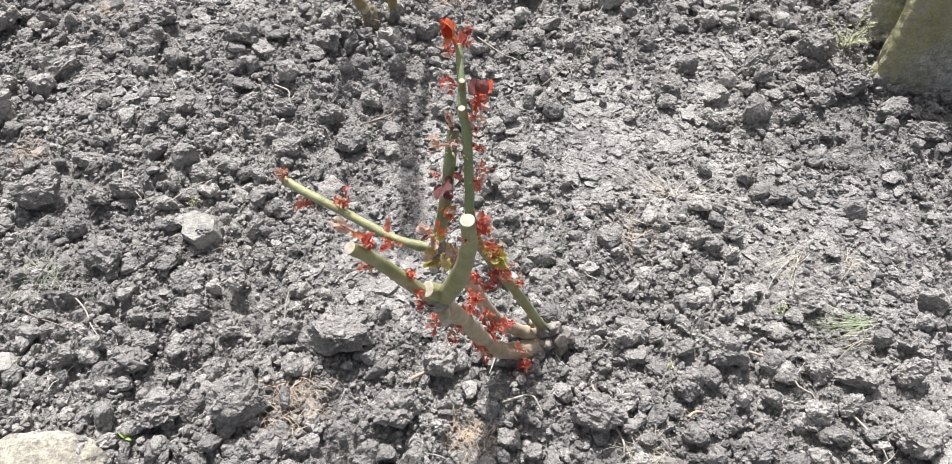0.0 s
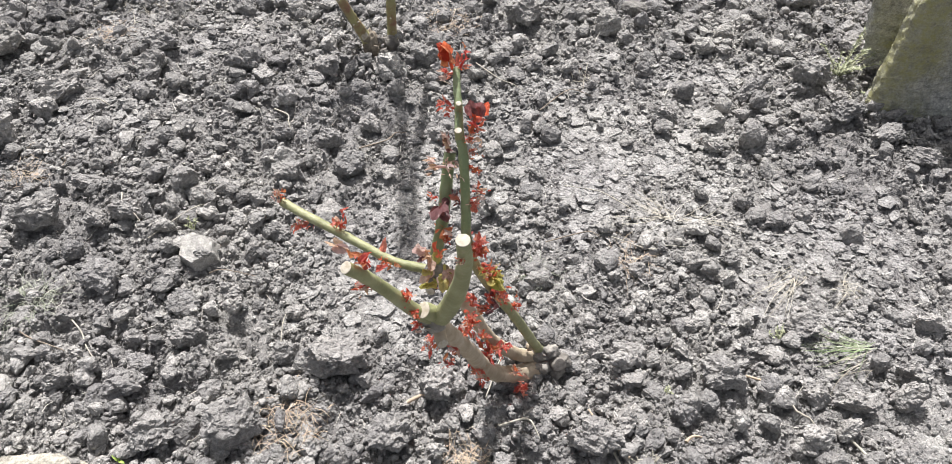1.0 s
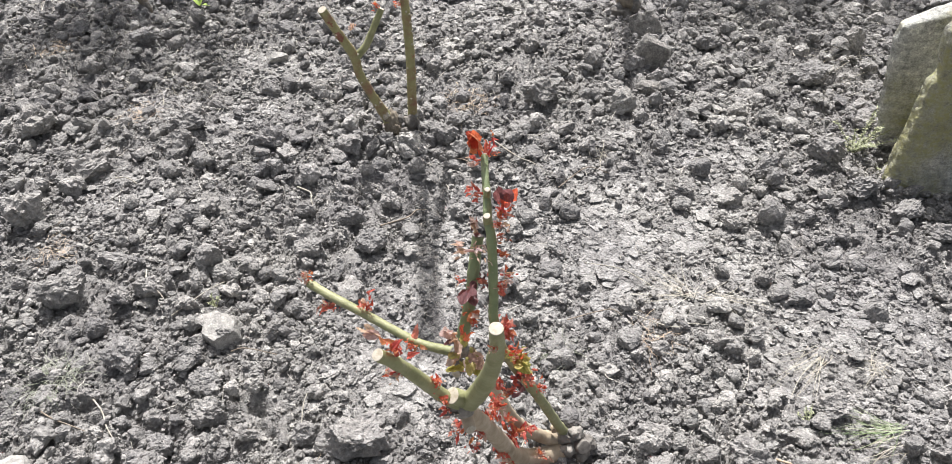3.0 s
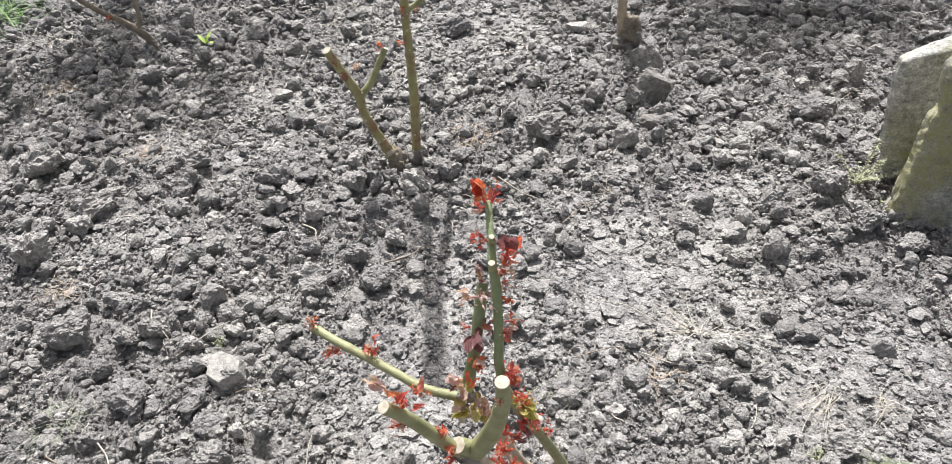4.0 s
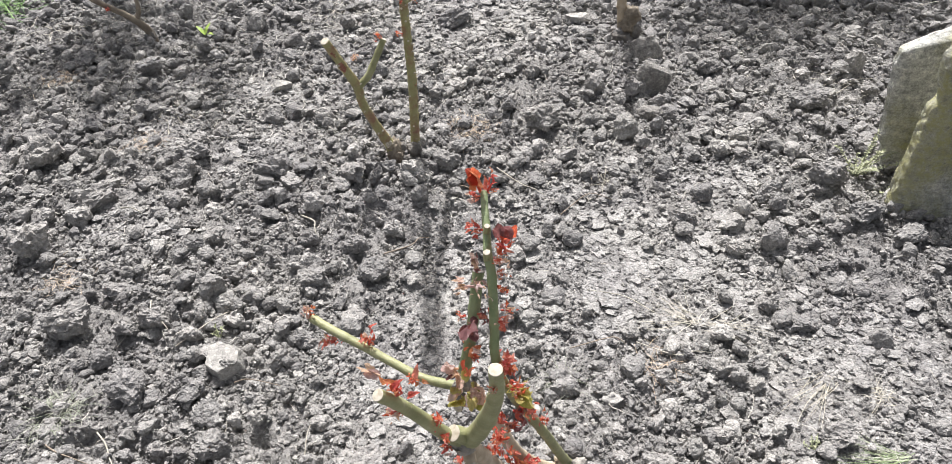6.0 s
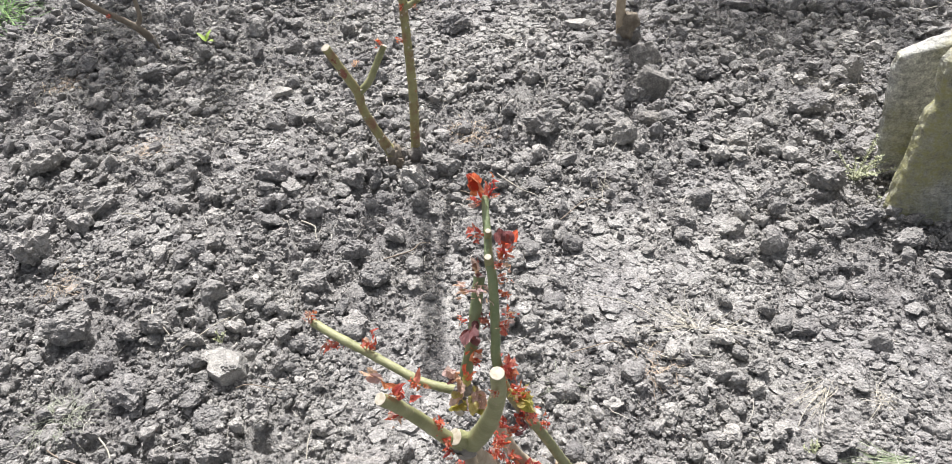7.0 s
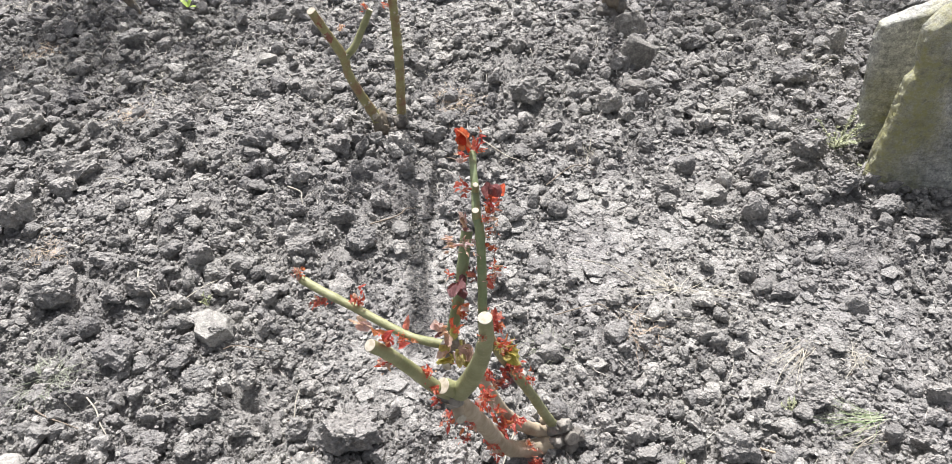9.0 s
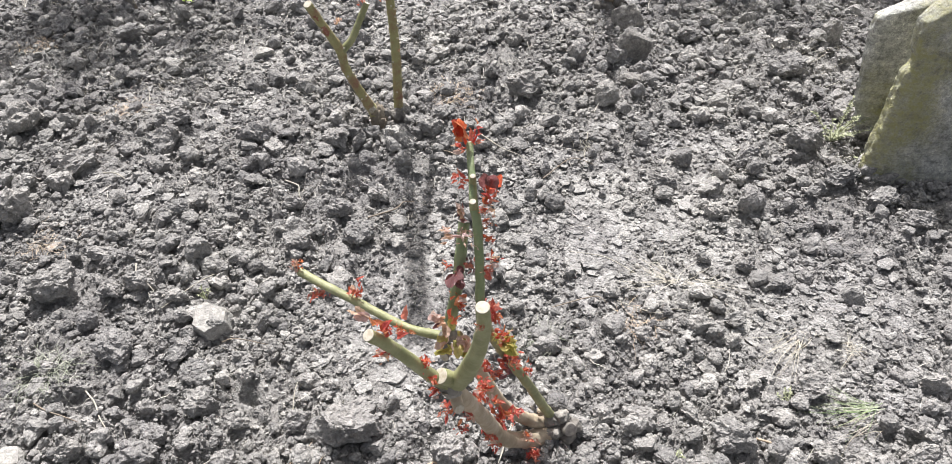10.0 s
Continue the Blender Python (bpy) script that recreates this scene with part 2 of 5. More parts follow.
def perlin(p):
    """Smooth noise of about -0.7 to 0.7 at the places p (n, 3)."""
    p = np.asarray(p, float)
    i = np.floor(p).astype(int)
    f = p - i
    i &= 255
    u = f * f * f * (f * (f * 6 - 15) + 10)
    total = np.zeros(len(p))
    for dx in (0, 1):
        for dy in (0, 1):
            for dz in (0, 1):
                g = GRAD[PERM[PERM[PERM[i[:, 0] + dx] + i[:, 1] + dy] + i[:, 2] + dz] & 255]
                d = f - np.array((dx, dy, dz))
                w = (u[:, 0] if dx else 1 - u[:, 0]) * (u[:, 1] if dy else 1 - u[:, 1]) * (u[:, 2] if dz else 1 - u[:, 2])
                total += w * (g * d).sum(1)
    return total


def flat_noise(x, y, scale, seed):
    return perlin(np.stack([x * scale + seed * 7.3, y * scale - seed * 3.1, np.full_like(x, seed * 1.7 + 0.37)], 1))


def mesh_from(name, verts, faces, mat, smooth=False):
    """A mesh out of arrays; faces all with the same number of corners."""
    me = bpy.data.meshes.new(name)
    verts, faces = np.asarray(verts, np.float32), np.asarray(faces, np.int32)
    k = faces.shape[1]
    me.vertices.add(len(verts))
    me.vertices.foreach_set("co", verts.ravel())
    me.loops.add(faces.size)
    me.loops.foreach_set("vertex_index", faces.ravel())
    me.polygons.add(len(faces))
    me.polygons.foreach_set("loop_start", np.arange(0, faces.size, k, dtype=np.int32))
    me.polygons.foreach_set("loop_total", np.full(len(faces), k, np.int32))
    me.polygons.foreach_set("use_smooth", np.full(len(faces), smooth))
    me.update(calc_edges=True)
    me.validate()
    me.materials.append(mat)
    return me


def thing(name, place, label, category, group="", kind=""):
    """An Empty at the thing's base."""
    ob = new(name)
    ob.location = place
    ob.empty_display_size = 0.05
    return tagged(ob, label, category, group, kind)


def under(ob, parent):
    """Hang ob, built in world places, under parent."""
    ob.parent = parent
    if parent.type == "EMPTY":
        ob.matrix_parent_inverse = Matrix.Translation(-parent.location)
    return ob


def piece(name, me, parent, label="", kind=""):
    return tagged(under(new(name, me), parent), label, kind=kind)


def ico(level):
    bm = bmesh.new()
    bmesh.ops.create_icosphere(bm, subdivisions=level, radius=1)
    v = np.array([x.co[:] for x in bm.verts])
    f = np.array([[x.index for x in q.verts] for q in bm.faces])
    bm.free()
    return v, f


ICO = {k: ico(k) for k in (1, 2, 3, 4, 5)}
ICO[0] = (np.array([(1, 0, 0), (-1, 0, 0), (0, 1, 0), (0, -1, 0), (0, 0, 1), (0, 0, -1)], float),
          np.array([(0, 2, 4), (2, 1, 4), (1, 3, 4), (3, 0, 4), (2, 0, 5), (1, 2, 5), (3, 1, 5), (0, 3, 5)]))


def lump(level, r, planes, rough, stretch, flat=False):
    """A clod: a ball with a few sides knocked flat, knobbly all over."""
    v = ICO[level][0].copy()
    off = r.uniform(-50, 50, 3)
    v *= (1 + rough * 1.9 * perlin(v * 1.1 + off))[:, None]
    for _ in range(planes):
        n = r.normal(size=3) * (1, 1, 0.1 if flat else 1)
        n /= np.linalg.norm(n)
        over = v @ n - (r.uniform(0.4, 0.7) if flat else r.uniform(0.4, 0.85))
        v -= np.outer(np.maximum(over, 0) * (0.95 if flat else 0.8), n)
    if flat:
        v[:, 2] = np.clip(v[:, 2], -0.6, 0.45 + 0.15 * v[:, 0])
    knob = 1 if rough > 0.25 else -0.6
    if level >= 2:
        v *= (1 + rough * 0.8 * perlin(v * 2.7 + off) - knob * rough * 1.1 * (np.abs(perlin(v * 3.6 + off)) - 0.2))[:, None]
    if level >= 3:
        v *= (1 - knob * rough * 0.7 * (np.abs(perlin(v * 7.5 + off)) - 0.2))[:, None]
    if level >= 4:
        v *= (1 - knob * rough * 0.55 * np.abs(perlin(v * 14 + off)) + rough * 0.25 * perlin(v * 24 + off))[:, None]
    v += r.normal(0, (0.2, 0.075, 0.045, 0.022, 0.009, 0.004)[level], v.shape)
    v *= np.array(stretch)
    return v / np.abs(v[:, 0]).max() * 0.5


def crumbly(v, f, r, count, small, large):
    """The clod with small crumbs stuck to its upper side."""
    V, F, k = [v], [f], len(v)
    top = np.flatnonzero(v[:, 2] > -0.12)
    for i in r.choice(top, count):
        c = lump(1, r, 2, 0.3, (1, 0.9, 0.8)) * r.uniform(small, large) * 2
        V.append(c + v[i] * 0.97)
        F.append(ICO[1][1] + k)
        k += len(c)
    return np.vstack(V), np.vstack(F)


def turn_matrices(r, n, tilt):
    """n random turns: any way about z, then tipped by up to tilt."""
    a, b, c = r.uniform(0, 2 * np.pi, n), r.normal(0, tilt, n), r.normal(0, tilt, n)
    ca, sa, cb, sb, cc, sc = np.cos(a), np.sin(a), np.cos(b), np.sin(b), np.cos(c), np.sin(c)
    o, z = np.ones(n), np.zeros(n)
    rz = np.array([[ca, -sa, z], [sa, ca, z], [z, z, o]]).transpose(2, 0, 1)
    rx = np.array([[o, z, z], [z, cb, -sb], [z, sb, cb]]).transpose(2, 0, 1)
    ry = np.array([[cc, z, sc], [z, o, z], [-sc, z, cc]]).transpose(2, 0, 1)
    return rx @ ry @ rz


# ---------- ground ----------
# trodden, smoother patches: x, y, half width, half depth
SMOOTH = [(0.32, 1.25, 0.34, 0.34), (-0.62, 1.75, 0.14, 0.2), (-0.17, 0.88, 0.16, 0.13), (0.70, 0.95, 0.2, 0.3), (-0.1, 1.15, 0.1, 0.24),
          (-0.6, 2.05, 0.25, 0.15), (-0.12, 2.55, 0.42, 0.34), (-0.95, 1.8, 0.1, 0.1), (0.75, 0.62, 0.1, 0.1), (-0.9, 1.4, 0.15, 0.12), (0.55, 1.58, 0.13, 0.12)]


def smoothness(x, y):
    s = np.zeros_like(x)
    for cx, cy, wx, wy in SMOOTH:
        s = np.maximum(s, np.exp(-(((x - cx) / wx) ** 2 + ((y - cy) / wy) ** 2)))
    return np.clip(s + 0.35 * flat_noise(x, y, 4.0, 5), 0, 1)


CELL = rng.random((256, 5))


def cobbles(x, y, size, seed):
    """Heaped domes of about the given width, each with its own place, width and height: 0 to 1."""
    x, y = x / size, y / size
    ix, iy = np.floor(x).astype(int), np.floor(y).astype(int)
    best = np.zeros_like(x)
    for dx in (-1, 0, 1):
        for dy in (-1, 0, 1):
            c = CELL[PERM[PERM[(ix + dx + 37 * seed) & 255] + ((iy + dy) & 255)]]
            u, v = x - (ix + dx + c[:, 0]), y - (iy + dy + c[:, 1])
            a = c[:, 4] * 6.28
            u, v = u * np.cos(a) + v * np.sin(a), (v * np.cos(a) - u * np.sin(a)) * (1 + 0.6 * c[:, 3])
            d = (u * u + v * v) / (0.45 + 0.45 * c[:, 2]) ** 2
            best = np.maximum(best, (0.25 + 0.75 * c[:, 3] ** 1.5) * np.clip(1 - d ** 1.6, 0, 1) * (1 + 0.5 * u))
    return best


def height(x, y):
    near = np.exp(-((np.maximum(np.abs(x + 0.05) - 1.85 - 0.25 * flat_noise(x, y, 3.0, 21), 0) + np.maximum(np.abs(y - 1.72) - 1.36 - 0.1 * flat_noise(x, y, 3.0, 22), 0)) / 0.12) ** 2)
    rough = 1 - 0.84 * smoothness(x, y)
    h = 0.02 * flat_noise(x, y, 2.2, 1) + 0.02 * flat_noise(x, y, 6.5, 2) * (0.35 + rough)
    wx, wy = x + 0.016 * flat_noise(x, y, 28, 7) + 0.006 * flat_noise(x, y, 75, 9), y + 0.016 * flat_noise(x, y, 28, 8) + 0.006 * flat_noise(x, y, 75, 10)
    h += 0.024 * (cobbles(wx, wy, 0.062, 1) - 0.4) * np.maximum(rough - 0.1, 0)
    h += 0.014 * (cobbles(wx, wy, 0.030, 2) - 0.4) * (0.08 + 0.85 * rough)
    h += 0.0075 * (cobbles(wx, wy, 0.0145, 3) - 0.4) * (0.38 + 0.7 * rough)
    h += 0.006 * (np.abs(flat_noise(x, y, 58, 6)) - 0.16) * (0.4 + rough)
    return h * near


def axis(lo, hi, step, far, coarser=0.0):
    """Grid lines: fine from lo to hi, with the step growing by coarser, then wider and wider out to far."""
    inner = [lo]
    while inner[-1] < hi:
        inner.append(inner[-1] + step + coarser * (inner[-1] - lo))
    grow = []
    d, s = 0.0, step
    while d < far:
        s *= 1.35
        d += s
        grow.append(d)
    grow = np.array(grow)
    return np.concatenate([lo - grow[::-1], inner, inner[-1] + grow])


gx, gy = axis(-2.1, 2.0, 0.006, 300), axis(0.3, 3.15, 0.0042, 300, 0.0028)
GX, GY = np.meshgrid(gx, gy)
gz = height(GX.ravel(), GY.ravel())
idx = np.arange(GX.size).reshape(GX.shape)
quads = np.stack([idx[:-1, :-1], idx[:-1, 1:], idx[1:, 1:], idx[1:, :-1]], -1).reshape(-1, 4)
ground = new("ground", mesh_from("ground", np.stack([GX.ravel(), GY.ravel(), gz], 1), quads, SOIL, True))
tagged(ground, "dry grey-brown dug garden soil, crumbly and cracked", "soil", kind="structure")


def ground_z(x, y):
    return float(height(np.array([x]), np.array([y]))[0])


# ---------- canes and leaves ----------


def spline(points, step):
    """Points (x, y, z, radius) along a smooth line."""
    p = np.array(points, float)
    p = np.vstack([2 * p[0] - p[1], p, 2 * p[-1] - p[-2]])
    out = []
    for i in range(1, len(p) - 2):
        n = max(2, int(np.linalg.norm(p[i + 1, :3] - p[i, :3]) / step))
        for s in np.arange(n) / n:
            a, b, c, d = p[i - 1:i + 3]
            out.append(0.5 * (2 * b + (c - a) * s + (2 * a - 5 * b + 4 * c - d) * s * s + (3 * b - a - 3 * c + d) * s ** 3))
    out.append(p[-2])
    return np.array(out)


def tube(points, step=0.005, sides=14, rough=0.06, node_gap=0.045, seed=0.0):
    """Rings of a cane with slightly swollen nodes; returns verts, quads and the end (place, way, radius)."""
    c = spline(points, step)
    way = np.gradient(c[:, :3], axis=0)
    way /= np.linalg.norm(way, axis=1)[:, None]
    side = np.cross(way, (0.3, 0.9, 0.1))
    side /= np.linalg.norm(side, axis=1)[:, None]
    up = np.cross(way, side)
    dist = np.concatenate([[0], np.cumsum(np.linalg.norm(np.diff(c[:, :3], axis=0), axis=1))])
    swell = 1 + 0.10 * np.exp(-(((dist + seed * 0.01) % node_gap - node_gap / 2) / 0.004) ** 2) if node_gap else np.ones(len(c))
    a = np.arange(sides) * 2 * np.pi / sides
    ring = side[:, None] * np.cos(a)[None, :, None] + up[:, None] * np.sin(a)[None, :, None]
    v = c[:, None, :3] + ring * (c[:, 3] * swell)[:, None, None]
    flat = v.reshape(-1, 3)
    mid = np.repeat(c[:, :3], sides, axis=0)
    flat = mid + (flat - mid) * (1 + rough * (perlin(flat * 60 + seed) + 0.8 * perlin(flat * 150 + seed)))[:, None]
    i = np.arange(len(c) - 1)[:, None] * sides
    j = np.arange(sides)[None]
    q = np.stack([i + j, i + (j + 1) % sides, i + sides + (j + 1) % sides, i + sides + j], -1).reshape(-1, 4)
    return flat, q, (c[-1, :3], way[-1], c[-1, 3], flat[-sides:])


def cane(parent, name, points, mat, cut=None, seed=0.0, label="", rough=0.06, gap=0.045, sides=16):
    v, q, (end, way, r, rim) = tube(points, seed=seed, rough=rough, node_gap=gap, sides=sides)
    ob = piece(name, mesh_from(name, v, q, mat, True), parent, label)
    if cut is not None:
        # the sawn face, domed a little, with the bark's rim round it
        n = len(rim)
        rings = [end + (rim - end) * 1.0 + way * 0.0002, end + (rim - end) * 0.93 + way * 0.0007, end + (rim - end) * 0.45 + way * 0.0009]
        vv = np.vstack(rings + [end[None] + way * 0.001])
        f = []
        for k in range(2):
            f += [(k * n + i, k * n + (i + 1) % n, (k + 1) * n + (i + 1) % n, (k + 1) * n + i) for i in range(n)]
        f += [(2 * n + i, 2 * n + (i + 1) % n, 3 * n, 3 * n) for i in range(n)]
        bm = bmesh.new()
        bv = [bm.verts.new(x) for x in vv]
        for g in f:
            bm.faces.new([bv[i] for i in dict.fromkeys(g)])
        me = bpy.data.meshes.new("cut_face")
        bm.to_mesh(me)
        bm.free()
        me.materials.append(cut)
        piece("cut_face", me, ob, "pale sawn end" if cut is CUT else "grey weathered sawn end")
    return ob


def knot(parent, place, size, mat, seed, name="knot", label=""):
    r = np.random.default_rng(seed)
    v = lump(4, r, 0, 0.34, (1, 0.95, 0.95)) * 2 * np.array(size) + np.array(place)
    return piece(name, mesh_from(name, v, ICO[4][1], mat, True), parent, label)


def leaf_mesh(name, mat, width, fold, curl, wave, seed):
    """A leaf along +y, one unit long: pointed oval, folded along the midrib, finely toothed and a little crumpled."""
    n = 12
    s = np.linspace(0, 1, n)
    w = width * np.sin(np.pi * s ** 0.8) ** 0.75 * (1 - 0.2 * s) + 0.006
    w[-1] = 0.003
    w *= 1 + 0.05 * ((np.arange(n) % 2) * 2 - 1) * (s > 0.1)
    v = []
    for k in range(n):
        y, z = s[k], -curl * s[k] ** 2
        a = wave * math.sin(s[k] * 9 + seed)
        for u in (-1, -0.5, 0, 0.5, 1):
            v.append((u * w[k], y * (1 - 0.25 * abs(curl) * s[k]), z + abs(u) * w[k] * fold + a * u * w[k]))
    f = [(k * 5 + i, k * 5 + i + 1, k * 5 + i + 6, k * 5 + i + 5) for k in range(n - 1) for i in range(4)]
    v = np.array(v)
    v[:, 2] += 0.07 * perlin(v * 5 + seed * 5) + 0.035 * perlin(v * 13 + seed * 5)
    v[:, 0] += 0.03 * perlin(v * 6 + 40 + seed)
    return mesh_from(name, v, f, mat, True)


LEAVES = {}
for key, mat in (("red", RED), ("orange", ORANGE), ("purple", PURPLE), ("withered", WITHERED), ("lime", LIME)):
    LEAVES[key] = [leaf_mesh("leaf", mat, 0.23, 0.6, 0.5, 0.4, 0), leaf_mesh("leaf", mat, 0.3, 0.5, 0.7, 0.5, 2), leaf_mesh("leaf", mat, 0.33, 0.35, -0.35, 0.3, 4), leaf_mesh("leaf", mat, 0.19, 0.8, -0.6, 0.4, 1)]


def shoot(parent, place, way, size, count, kinds, seed, spread=0.9, wide=None):
    """A bud with young leaves that open round its way."""
    r = np.random.default_rng(seed)
    place, way = Vector(place), Vector(way).normalized()
    pts = [(*(place - way * size * 0.12), size * 0.07), (*(place + way * size * 0.12), size * 0.055), (*(place + way * size * 0.4), size * 0.02)]
    v, q, _ = tube(pts, step=size * 0.1, sides=7, rough=0.1, node_gap=0, seed=seed)
    stem = piece("shoot", mesh_from("shoot", v, q, LEAVES[kinds[0]][0].materials[0], True), parent)
    base = way.to_track_quat("Y", "Z").to_matrix()
    count = int(count * (1.2 if wide == 2 else 3.8)) + 2
    small = 1.0 if wide == 2 else 0.6
    for i in range(count):
        kind = kinds[int(r.integers(len(kinds)))] if wide is not None or r.random() > 0.3 else ("orange", "withered")[i % 2]
        me = LEAVES[kind][int(r.choice((0, 0, 3, 3, 1, 2))) if wide is None else wide]
        t = (i + r.uniform(0.1, 0.9)) / count
        az = i * 2.4 + r.uniform(-0.4, 0.4)
        out = spread * (0.35 + 0.75 * (1 - t)) * r.uniform(0.7, 1.25)
        turn = base @ Matrix.Rotation(az, 3, "Y") @ Matrix.Rotation(-out, 3, "X") @ Matrix.Rotation(r.uniform(-1.3, 1.3), 3, "Y")
        s = small * size * r.choice((0.35, 0.45, 0.6, 0.8) if wide != 2 else (0.6, 0.8, 1.0)) * r.uniform(0.8, 1.1)
        off = Vector(r.normal(0, (0.08 if wide == 2 else 0.17) * size, 3))
        leaf = new("leaf", me)
        leaf.parent = stem
        leaf.matrix_basis = Matrix.LocRotScale(place + off + way * size * (0.02 + 0.4 * t), turn.to_quaternion(), (s, s, s))
    return stem


def thorn_mesh():
    bm = bmesh.new()
    bmesh.ops.create_cone(bm, cap_ends=True, segments=6, radius1=0.0042, radius2=0.0005, depth=0.008)
    for v in bm.verts:
        v.co.x += (v.co.z + 0.0025) ** 2 * 40
    me = bpy.data.meshes.new("thorn")
    bm.to_mesh(me)
    bm.free()
    me.materials.append(CUT)
    return me


THORN = thorn_mesh()


def thorns(parent, points, count, seed):
    r = np.random.default_rng(seed)
    c = spline(points, 0.004)
    for _ in range(count):
        k = int(r.integers(4, len(c) - 4))
        way = Vector(c[k + 1, :3] - c[k - 1, :3]).normalized()
        out = way.cross(Vector(r.normal(size=3))).normalized()
        ob = under(new("thorn", THORN), parent)
        ob.matrix_basis = Matrix.LocRotScale(Vector(c[k, :3]) + out * (c[k, 3] + 0.0012), out.to_track_quat("Z", "X"), None)


# ---------- the pruned rose in the middle ----------
rose = thing("rose_bush", (0.12, 0.74, 0.0), "hard-pruned rose bush with green canes and fresh red shoots", "rose bush", "pruned roses")
low = [(0.150, 0.742, -0.03, 0.0165), (0.125, 0.735, 0.0, 0.0160), (0.090, 0.715, 0.012, 0.0145), (0.039, 0.68, 0.069, 0.0130), (0.002, 0.62, 0.221, 0.0113), (-0.022, 0.57, 0.334, 0.0103), (-0.038, 0.538, 0.400, 0.0098)]
cane(rose, "cane", low, WOODY, seed=1, label="thick tan woody cane", rough=0.09)
stump = [(-0.030, 0.545, 0.392, 0.0109), (-0.015, 0.53, 0.435, 0.0109), (-0.002, 0.51, 0.496, 0.0090), (0.004, 0.49, 0.556, 0.0075), (0.003, 0.48, 0.596, 0.0068)]
cane(rose, "cane", stump, OLIVE, CUT, seed=2, label="short curved green cane, sawn off", gap=0.07)
left = [(-0.030, 0.545, 0.392, 0.0082), (-0.049, 0.535, 0.417, 0.0079), (-0.076, 0.52, 0.473, 0.0073), (-0.095, 0.505, 0.516, 0.0067), (-0.109, 0.495, 0.541, 0.0064)]
cane(rose, "cane", left, OLIVE, CUT, seed=3, label="short slanting green cane, sawn off", gap=0.07)
mid = [(0.135, 0.755, -0.02, 0.0129), (0.110, 0.745, 0.015, 0.0116), (0.080, 0.73, 0.046, 0.0108), (0.039, 0.71, 0.113, 0.0103), (0.010, 0.69, 0.204, 0.0099), (-0.011, 0.68, 0.273, 0.0095), (-0.030, 0.675, 0.325, 0.0090)]
cane(rose, "cane", mid, WOODY, seed=4, label="arched tan woody cane")
thin = [(0.135, 0.755, 0.0, 0.010), (0.112, 0.74, 0.057, 0.0082), (0.075, 0.71, 0.17, 0.0074), (0.040, 0.68, 0.273, 0.0070), (0.019, 0.66, 0.339, 0.0066), (0.005, 0.65, 0.389, 0.0062)]
cane(rose, "cane", thin, OLIVE, seed=5, label="straight thin green cane")
tall = [(0.008, 0.653, 0.375, 0.0063), (0.002, 0.65, 0.423, 0.0060), (0.002, 0.655, 0.454, 0.0058), (0.001, 0.665, 0.494, 0.0056), (-0.001, 0.68, 0.527, 0.0055), (-0.005, 0.69, 0.545, 0.0054), (-0.006, 0.71, 0.564, 0.0047), (-0.008, 0.73, 0.578, 0.0044), (-0.009, 0.75, 0.591, 0.0042)]
cane(rose, "cane", tall, GREEN, CUT, seed=6, label="tall upright green cane, sawn off", gap=0.06)
cane(rose, "stub", [(-0.005, 0.69, 0.536, 0.005), (-0.0055, 0.684, 0.549, 0.0046), (-0.006, 0.682, 0.556, 0.0042)], OLIVE, CUT, seed=7, gap=0)
cane(rose, "stub", [(-0.006, 0.71, 0.560, 0.0042), (-0.0055, 0.704, 0.572, 0.0038), (-0.0055, 0.702, 0.578, 0.0034)], OLIVE, CUT, seed=8, gap=0)
stem = [(-0.042, 0.672, 0.335, 0.0095), (-0.034, 0.67, 0.384, 0.0078), (-0.026, 0.675, 0.434, 0.0073), (-0.022, 0.68, 0.47, 0.0072), (-0.019, 0.69, 0.495, 0.007), (-0.0165, 0.698, 0.512, 0.0068)]
cane(rose, "cane", stem, GREEN, OLD_CUT, seed=9, label="upright green cane with a dead tip", gap=0.05)
upper = [(-0.044, 0.668, 0.333, 0.0067), (-0.094, 0.68, 0.337, 0.0059), (-0.136, 0.70, 0.345, 0.0059), (-0.177, 0.72, 0.355, 0.0059), (-0.22, 0.74, 0.365, 0.0061), (-0.252, 0.76, 0.369, 0.0059)]
cane(rose, "cane", upper, OLIVE, OLD_CUT, seed=10, label="long sideways green cane", gap=0.05)
cane(rose, "stub", [(-0.030, 0.543, 0.402, 0.0095), (-0.037, 0.536, 0.418, 0.0095), (-0.0435, 0.532, 0.4265, 0.0092)], OLIVE, CUT, seed=11, gap=0)
cane(rose, "stub", [(-0.030, 0.55, 0.37, 0.008), (-0.026, 0.535, 0.365, 0.007), (-0.024, 0.53, 0.365, 0.0065)], WOODY, CUT, seed=12, gap=0)
cane(rose, "stub", [(-0.040, 0.668, 0.32, 0.008), (-0.045, 0.655, 0.312, 0.007), (-0.047, 0.65, 0.312, 0.0065)], GREYWOOD, CUT, seed=13, gap=0)
cane(rose, "stub", [(0.135, 0.755, 0.0, 0.016), (0.148, 0.735, 0.014, 0.014), (0.154, 0.722, 0.024, 0.0115)], GREYWOOD, OLD_CUT, seed=14, gap=0, rough=0.3)
knot(rose, (-0.035, 0.542, 0.398), (0.0185, 0.016, 0.019), BURL, 21, label="gnarled grey joint")
knot(rose, (-0.040, 0.668, 0.338), (0.0145, 0.013, 0.018), BURL, 22, label="gnarled grey joint")
knot(rose, (0.14, 0.748, 0.004), (0.028, 0.026, 0.032), BURL, 23, "root_crown", "knobbly grey root crown in the soil")
